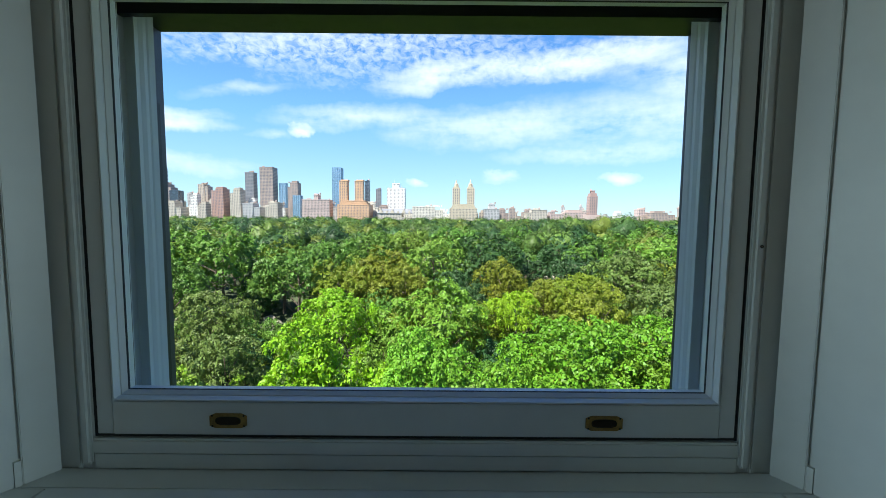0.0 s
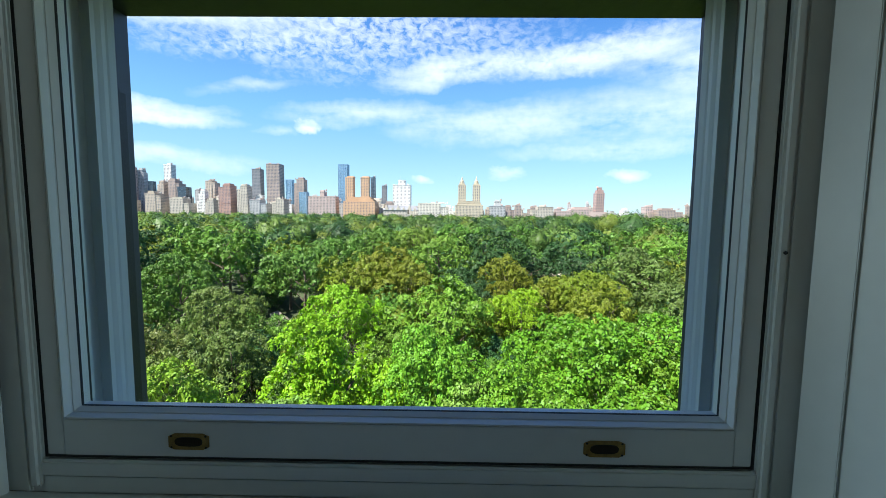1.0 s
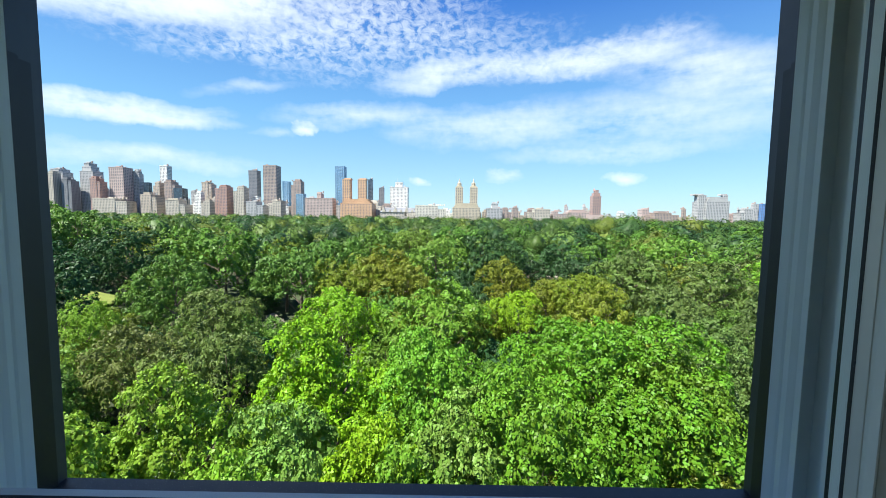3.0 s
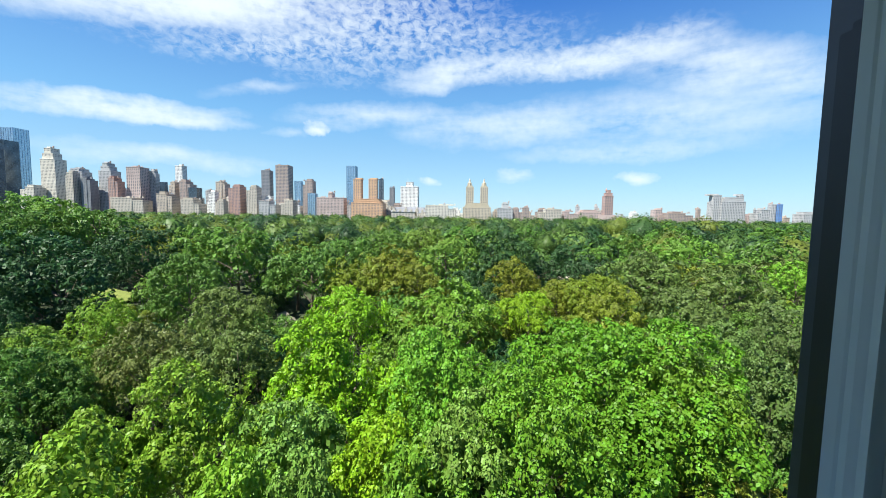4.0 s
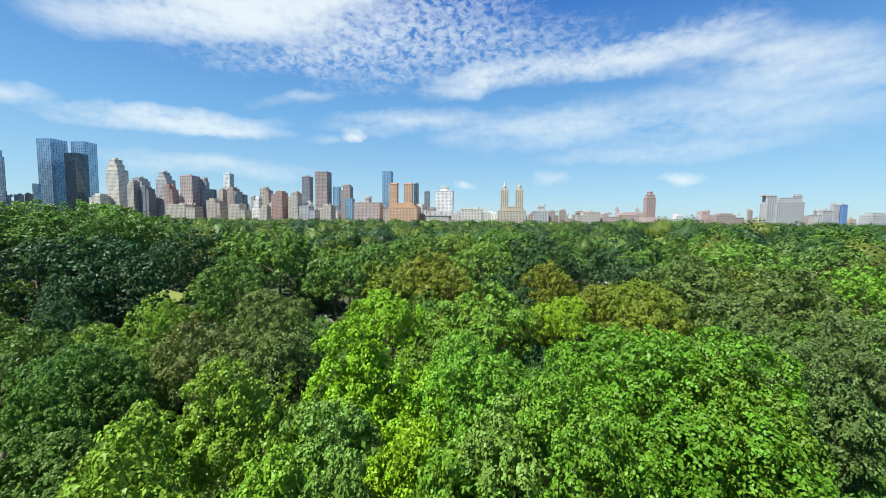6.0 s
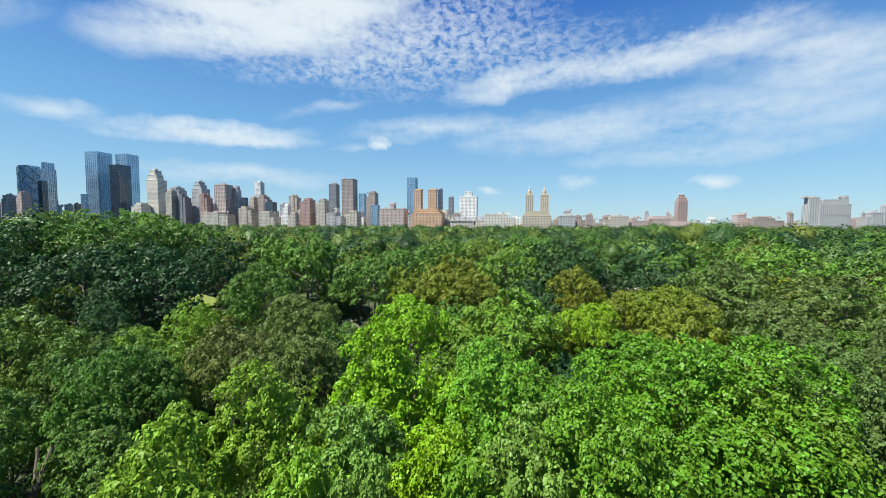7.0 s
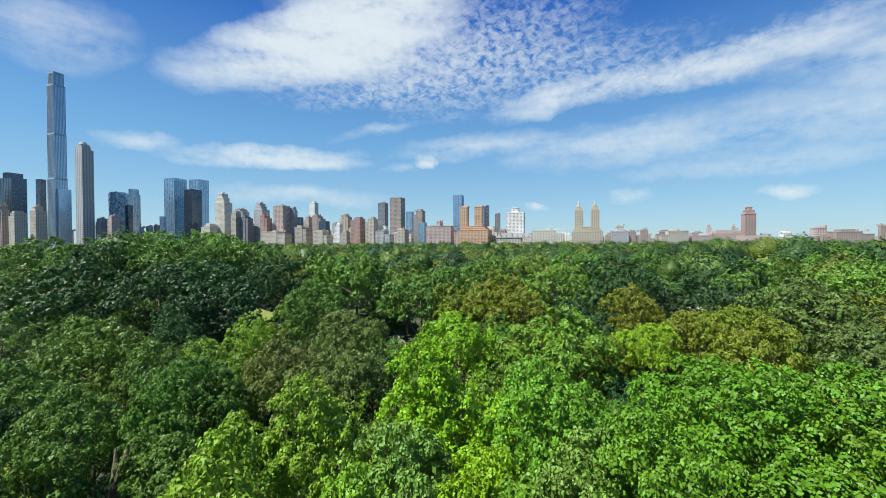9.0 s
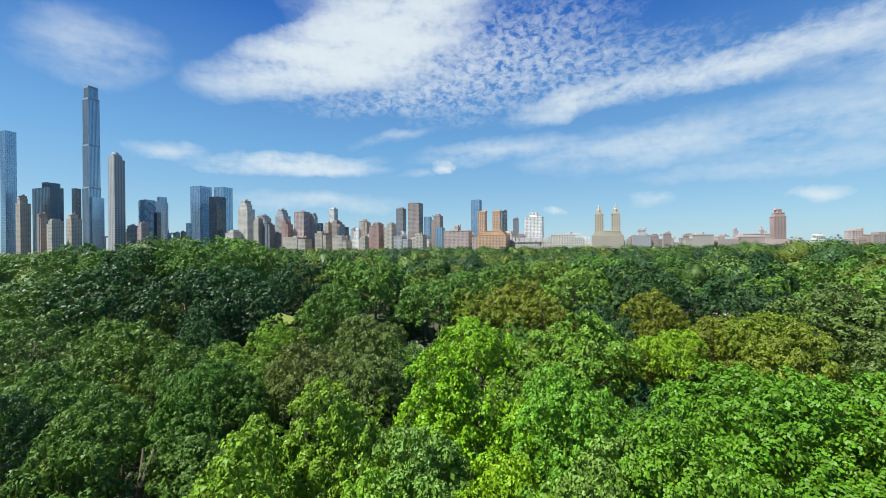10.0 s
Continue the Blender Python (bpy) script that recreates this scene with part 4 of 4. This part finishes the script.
def park_trees():
    tree(-2, 26, 3.1, B, 24)
    tree(-10, 24, 2.5, G2, 24)
    tree(-5, 29, 3.4, Y, 25)
    tree(1, 29, 3.4, G2, 26)
    tree(-16, 26, 3.4, F2, 23)
    tree(7, 30, 4.6, A, 27)
    tree(-13, 31, 3.8, G2, 25)
    tree(-25, 22, 4.2, F2, 25)
    tree(-22, 33, 5.2, F2, 26)
    tree(-1, 41, 5.4, B, 27)
    tree(-29, 30, 3.2, F2, 24)
    tree(22, 38, 5.8, A, 27)
    tree(-13, 43, 6.6, Y, 27)
    tree(18, 43, 10.4, A, 30)
    tree(-48, 23, 3.9, M, 22)
    tree(36, 44, 3.8, P, 24)
    tree(-49, 37, 3.4, M, 21)
    tree(-37, 52, 4.8, Z, 22)
    tree(-32, 56, 5.8, Z, 23)
    tree(-57, 31, 4.5, M, 23)
    tree(-49, 46, 3.7, M, 21)
    tree(39, 56, 4.9, P, 24)
    tree(-44, 54, 5.5, Z, 24)
    tree(-54, 45, 4.3, M, 24)
    tree(0, 73, 10.0, B, 25)
    tree(-19, 71, 6.4, Y, 24)
    tree(-69, 28, 3.9, D, 22)
    tree(-54, 53, 4.9, G2, 20)
    tree(15, 77, 4.5, Y, 23)
    tree(-72, 33, 5.3, M, 24)
    tree(-60, 54, 5.4, F2, 22)
    tree(53, 62, 5.4, P, 25)
    tree(-65, 50, 5.0, M, 24)
    tree(-43, 71, 6.3, Z, 24)
    tree(32, 79, 6.5, O, 23)
    tree(43, 74, 6.8, P, 24)
    tree(-36, 86, 7.3, M, 24)
    tree(-65, 69, 4.6, F2, 22)
    tree(33, 90, 7.0, O, 23)
    tree(-9, 96, 7.0, O, 22)
    tree(25, 95, 7.9, O, 23)
    tree(-85, 51, 7.7, M, 25)
    tree(-24, 99, 7.9, O, 23)
    tree(-80, 63, 3.7, D, 23)
    tree(16, 103, 6.4, O, 22)
    tree(-61, 87, 7.4, M, 25)
    tree(60, 88, 9.0, P, 25)
    tree(-16, 105, 9.5, O, 24)
    tree(-50, 100, 10.4, M, 26)
    tree(-39, 105, 9.0, M, 25)
    tree(-80, 80, 5.6, D, 24)
    tree(49, 103, 9.4, P, 24)
    tree(-89, 73, 5.6, D, 24)
    tree(52, 107, 5.8, P, 24)
    tree(-111, 49, 8.0, M, 25)
    tree(-89, 84, 9.8, D, 25)
    tree(12, 123, 10.1, D, 26)
    tree(-34, 120, 8.6, M, 25)
    tree(-3, 126, 10.0, L, 23)
    tree(85, 99, 5.7, F2, 24)
    tree(-106, 80, 10.8, D, 27)
    tree(-69, 118, 12.5, M, 27)
    tree(-87, 108, 8.4, D, 26)
    tree(-104, 93, 10.9, D, 27)
    tree(55, 134, 10.1, M, 24)
    tree(-28, 145, 10.0, M, 25)
    tree(-131, 75, 11.3, D, 26)
    tree(48, 147, 11.5, D, 24)
    tree(79, 134, 10.6, L, 24)
    tree(8, 162, 11.5, M, 27)
    tree(-152, 67, 9.2, M, 24)
    tree(102, 133, 9.5, M, 23)
    tree(-156, 64, 4.4, L, 22)
    tree(40, 163, 12.1, M, 24)
    tree(-149, 94, 8.7, D, 24)
    tree(-16, 177, 11.5, L, 25)
    tree(-186, 94, 9.6, M, 28)
    tree(38, 213, 12.5, M, 24)
    tree(138, 173, 11.1, M, 25)
    tree(104, 196, 12.5, M, 24)
    tree(127, 184, 12.5, D, 25)
    tree(-308, 132, 12.5, M, 27)

    # tall trees on the knoll and on the rise
    for az, d in ((-43, 176), (-46, 192), (-48.5, 208), (-50.5, 190), (-53, 205), (-55.5, 188), (-58, 212), (-47.5, 172), (-52.5, 172), (-60.5, 195)):
        tree(d * math.sin(radians(az)), d * math.cos(radians(az)), 9.5, L if az in (-48.5, -53, -46) else M, 20.8 + RNG.uniform(-1, 2))


park_trees()


def old_tree(x, y):
    """A leaning old tree whose forked bole shows in a gap of the canopy."""
    ob = thing("tree", "old leaning tree with a pale forked bole", "tree", "park trees", at=(x, y, rise(x, y) - 0.2))
    g = Geo().limb((0, 0, 0), (0.3, -0.2, 7), 0.6, 0.5, 10).limb((0.3, -0.2, 6.8), (1.6, -0.6, 14.5), 0.48, 0.34, 10)
    g.limb((1.6, -0.6, 14.3), (2.6, 0.5, 19.0), 0.33, 0.18, 8).limb((0.3, -0.2, 7.5), (-2.6, -1.0, 11.5), 0.36, 0.26, 8)
    g.limb((-2.6, -1.0, 11.4), (-5.4, -1.4, 12.2), 0.26, 0.14, 8).limb((1.6, -0.6, 14.3), (0.2, 0.8, 18.5), 0.26, 0.13, 8)
    t = new("trunk", g.mesh("trunk", BARK))
    t.parent = ob
    c = new("crown", MIDDLE[2])
    c.parent = ob
    c.location, c.scale = (1.6, 4.2, 15.6), (0.6, 0.55, 0.9)
    c.color = (*M, 1)
    ob.scale = (1, 1, 0.95)
    PLACED.append((x, y, 4.0))


old_tree(-48.5, 30.3)


def fill_trees():
    """The rest of the wood nearby, wherever no tree stands yet: grown trees first, then smaller ones in the gaps."""
    tones = (M, M, L, D, O, D, M, P, L, O)
    for d0, d1, r0, high, near, most in ((100, 175, 8.2, 18.5, 0.88, 190), (26, 100, 4.6, 15.5, 0.66, 240), (95, 175, 5.2, 13.0, 0.66, 298)):
        tries = 0
        while tries < 2600 and len(PLACED) < most:
            tries += 1
            a, d = radians(RNG.uniform(-74, 54)), math.sqrt(RNG.uniform(d0 ** 2, d1 ** 2))
            x, y = d * math.sin(a), d * math.cos(a)
            r = r0 * RNG.uniform(0.85, 1.2)
            if y < 22 or clear_height(x, y, r, 16) < 9:
                continue
            if all((x - p) ** 2 + (y - q) ** 2 > (near * (r + s)) ** 2 for p, q, s in PLACED):
                tree(x, y, r, tones[int(RNG.integers(0, len(tones)))], h=high + RNG.uniform(-3, 3.5), low=True)


fill_trees()


def far_woods():
    """Woods too far off to count, in a few greens."""
    tones = ((0.06, 0.115, 0.022), (0.105, 0.175, 0.032), (0.026, 0.066, 0.02), (0.115, 0.155, 0.024), (0.045, 0.10, 0.028))
    words = ("mid-green", "light green", "dark green", "olive green", "cool green")
    sets = [([], []) for t in tones]
    counts = [0] * len(tones)
    grid = {}
    n = 0
    proto = [dome_arrays(RNG, 22, 640, 0.84, 12, 6, sharp=12.0) for i in range(6)]
    small = [dome_arrays(RNG, 14, 150, 1.5, 9, 5, sharp=10.0) for i in range(6)]
    for d0, d1, r, high, num, near in ((165, 320, 9.0, 23.0, 900, 1.95), (165, 320, 6.0, 14.5, 1100, 1.6), (320, 560, 10.5, 23.0, 1100, 1.95), (320, 560, 7.5, 15.0, 800, 1.6),
                                       (560, 1150, 13.0, 22.5, 1700, 1.6)):
        for i in range(num):
            a, d = radians(RNG.uniform(-74, 54)), math.sqrt(RNG.uniform(d0 ** 2, d1 ** 2))
            x, y = d * math.sin(a), d * math.cos(a)
            if y > 828 or x < -1040 or clear_height(x, y, r, 16) < 9:
                continue
            if any((x - p) ** 2 + (y - q) ** 2 < (s + r) ** 2 * 0.45 for p, q, s in PLACED):
                continue
            cell = (int(x // 24), int(y // 24))
            close = [o for u in (-1, 0, 1) for w in (-1, 0, 1) for o in grid.get((cell[0] + u, cell[1] + w), ())]
            if any((x - p) ** 2 + (y - q) ** 2 < (near * 0.5 * (r + s)) ** 2 * 0.8 for p, q, s in close):
                continue
            grid.setdefault(cell, []).append((x, y, r))
            v, q = (proto if d < 420 else small)[int(RNG.integers(0, 6))]
            k = r / 7.0 * RNG.uniform(0.9, 1.15)
            s, c = math.sin(i), math.cos(i)
            h = (high + RNG.uniform(-4.0, 3.0)) / 20.0
            w = np.c_[(v[:, 0] * c - v[:, 1] * s) * k + x, (v[:, 0] * s + v[:, 1] * c) * k + y, v[:, 2] * h + rise(x, y)]
            t = int(RNG.choice(len(tones), p=(0.32, 0.2, 0.2, 0.14, 0.14)))
            sets[t][0].append(w)
            sets[t][1].append(q + counts[t])
            counts[t] += len(w)
            n += 1
    for t, word, (vs, qs) in zip(tones, words, sets):
        ob = new("far_woods", fast_mesh("far_woods", np.concatenate(vs), np.concatenate(qs), LEAF))
        ob.color = (*t, 1)
        tagged(ob, word + " tree crowns of the distant park woods", "woods", kind="stuff")


far_woods()


# ---- small things among the trees ----
def lawn():
    g = Geo()
    n = 18
    for i in range(n):
        a = 2 * math.pi * i / n
        x, y = -106.5 + 8 * math.cos(a), 116 + 4.5 * math.sin(a) + 1 * math.sin(3 * a)
        g.v.append((x, y, rise(x, y) + 0.25))
    g.v.append((-106.5, 116, rise(-106.5, 116) + 0.35))
    g.f = [(i, (i + 1) % n, n) for i in range(n)]
    tagged(part("lawn", g, mat("sunlit_mown_grass", (0.16, 0.20, 0.04), 0.9, vary=0.25, scale=0.4)), "small sunlit yellow-green lawn between trees", "lawn", kind="structure")


def rock(x, y, z, w, seed):
    """A pale lump of bedrock."""
    rng = random.Random(seed)
    bm = bmesh.new()
    bmesh.ops.create_icosphere(bm, subdivisions=3, radius=1.0)
    for v in bm.verts:
        k = 1 + 0.35 * noise.noise(v.co * 1.6 + Vector((seed, 0, 0))) + 0.12 * noise.noise(v.co * 5)
        v.co = Vector((v.co.x * w * k, v.co.y * w * 0.7 * k, max(-0.6, v.co.z) * (z * k)))
    me = bpy.data.meshes.new("rock")
    bm.to_mesh(me)
    bm.free()
    me.materials.append(ROCK)
    ob = new("rock", me)
    ob.location = (x, y, rise(x, y) + 0.4 * z)
    tagged(ob, "pale grey bedrock outcrop between the trees", "rock", "rock outcrop")


ROCK = mat("pale_schist", (0.22, 0.195, 0.155), 0.9, vary=0.3, scale=0.8, bump=0.5)
lawn()
rock(-50.8, 113, 1.6, 2.2, 3), rock(-48.2, 111.5, 1.1, 1.7, 8)


def terrace():
    """A long low pale building with a flat roof and posts."""
    ob = thing("park_pavilion", "long low tan park pavilion half hidden by trees", "pavilion", at=(44.5, 168, rise(44.5, 168)))
    part("roof", Geo().box(-5.5, 5.5, -2.5, 2.5, 3.4, 3.9), F["tan"], ob, bevel=0.05)
    part("wall", Geo().box(-5, 5, 0, 2, 0, 3.4), F["beige"], ob)
    for i in range(6):
        part("post", Geo().box(-5 + 2 * i - 0.15, -5 + 2 * i + 0.15, -2.3, -2.0, 0, 3.4), F["beige"], ob)


terrace()
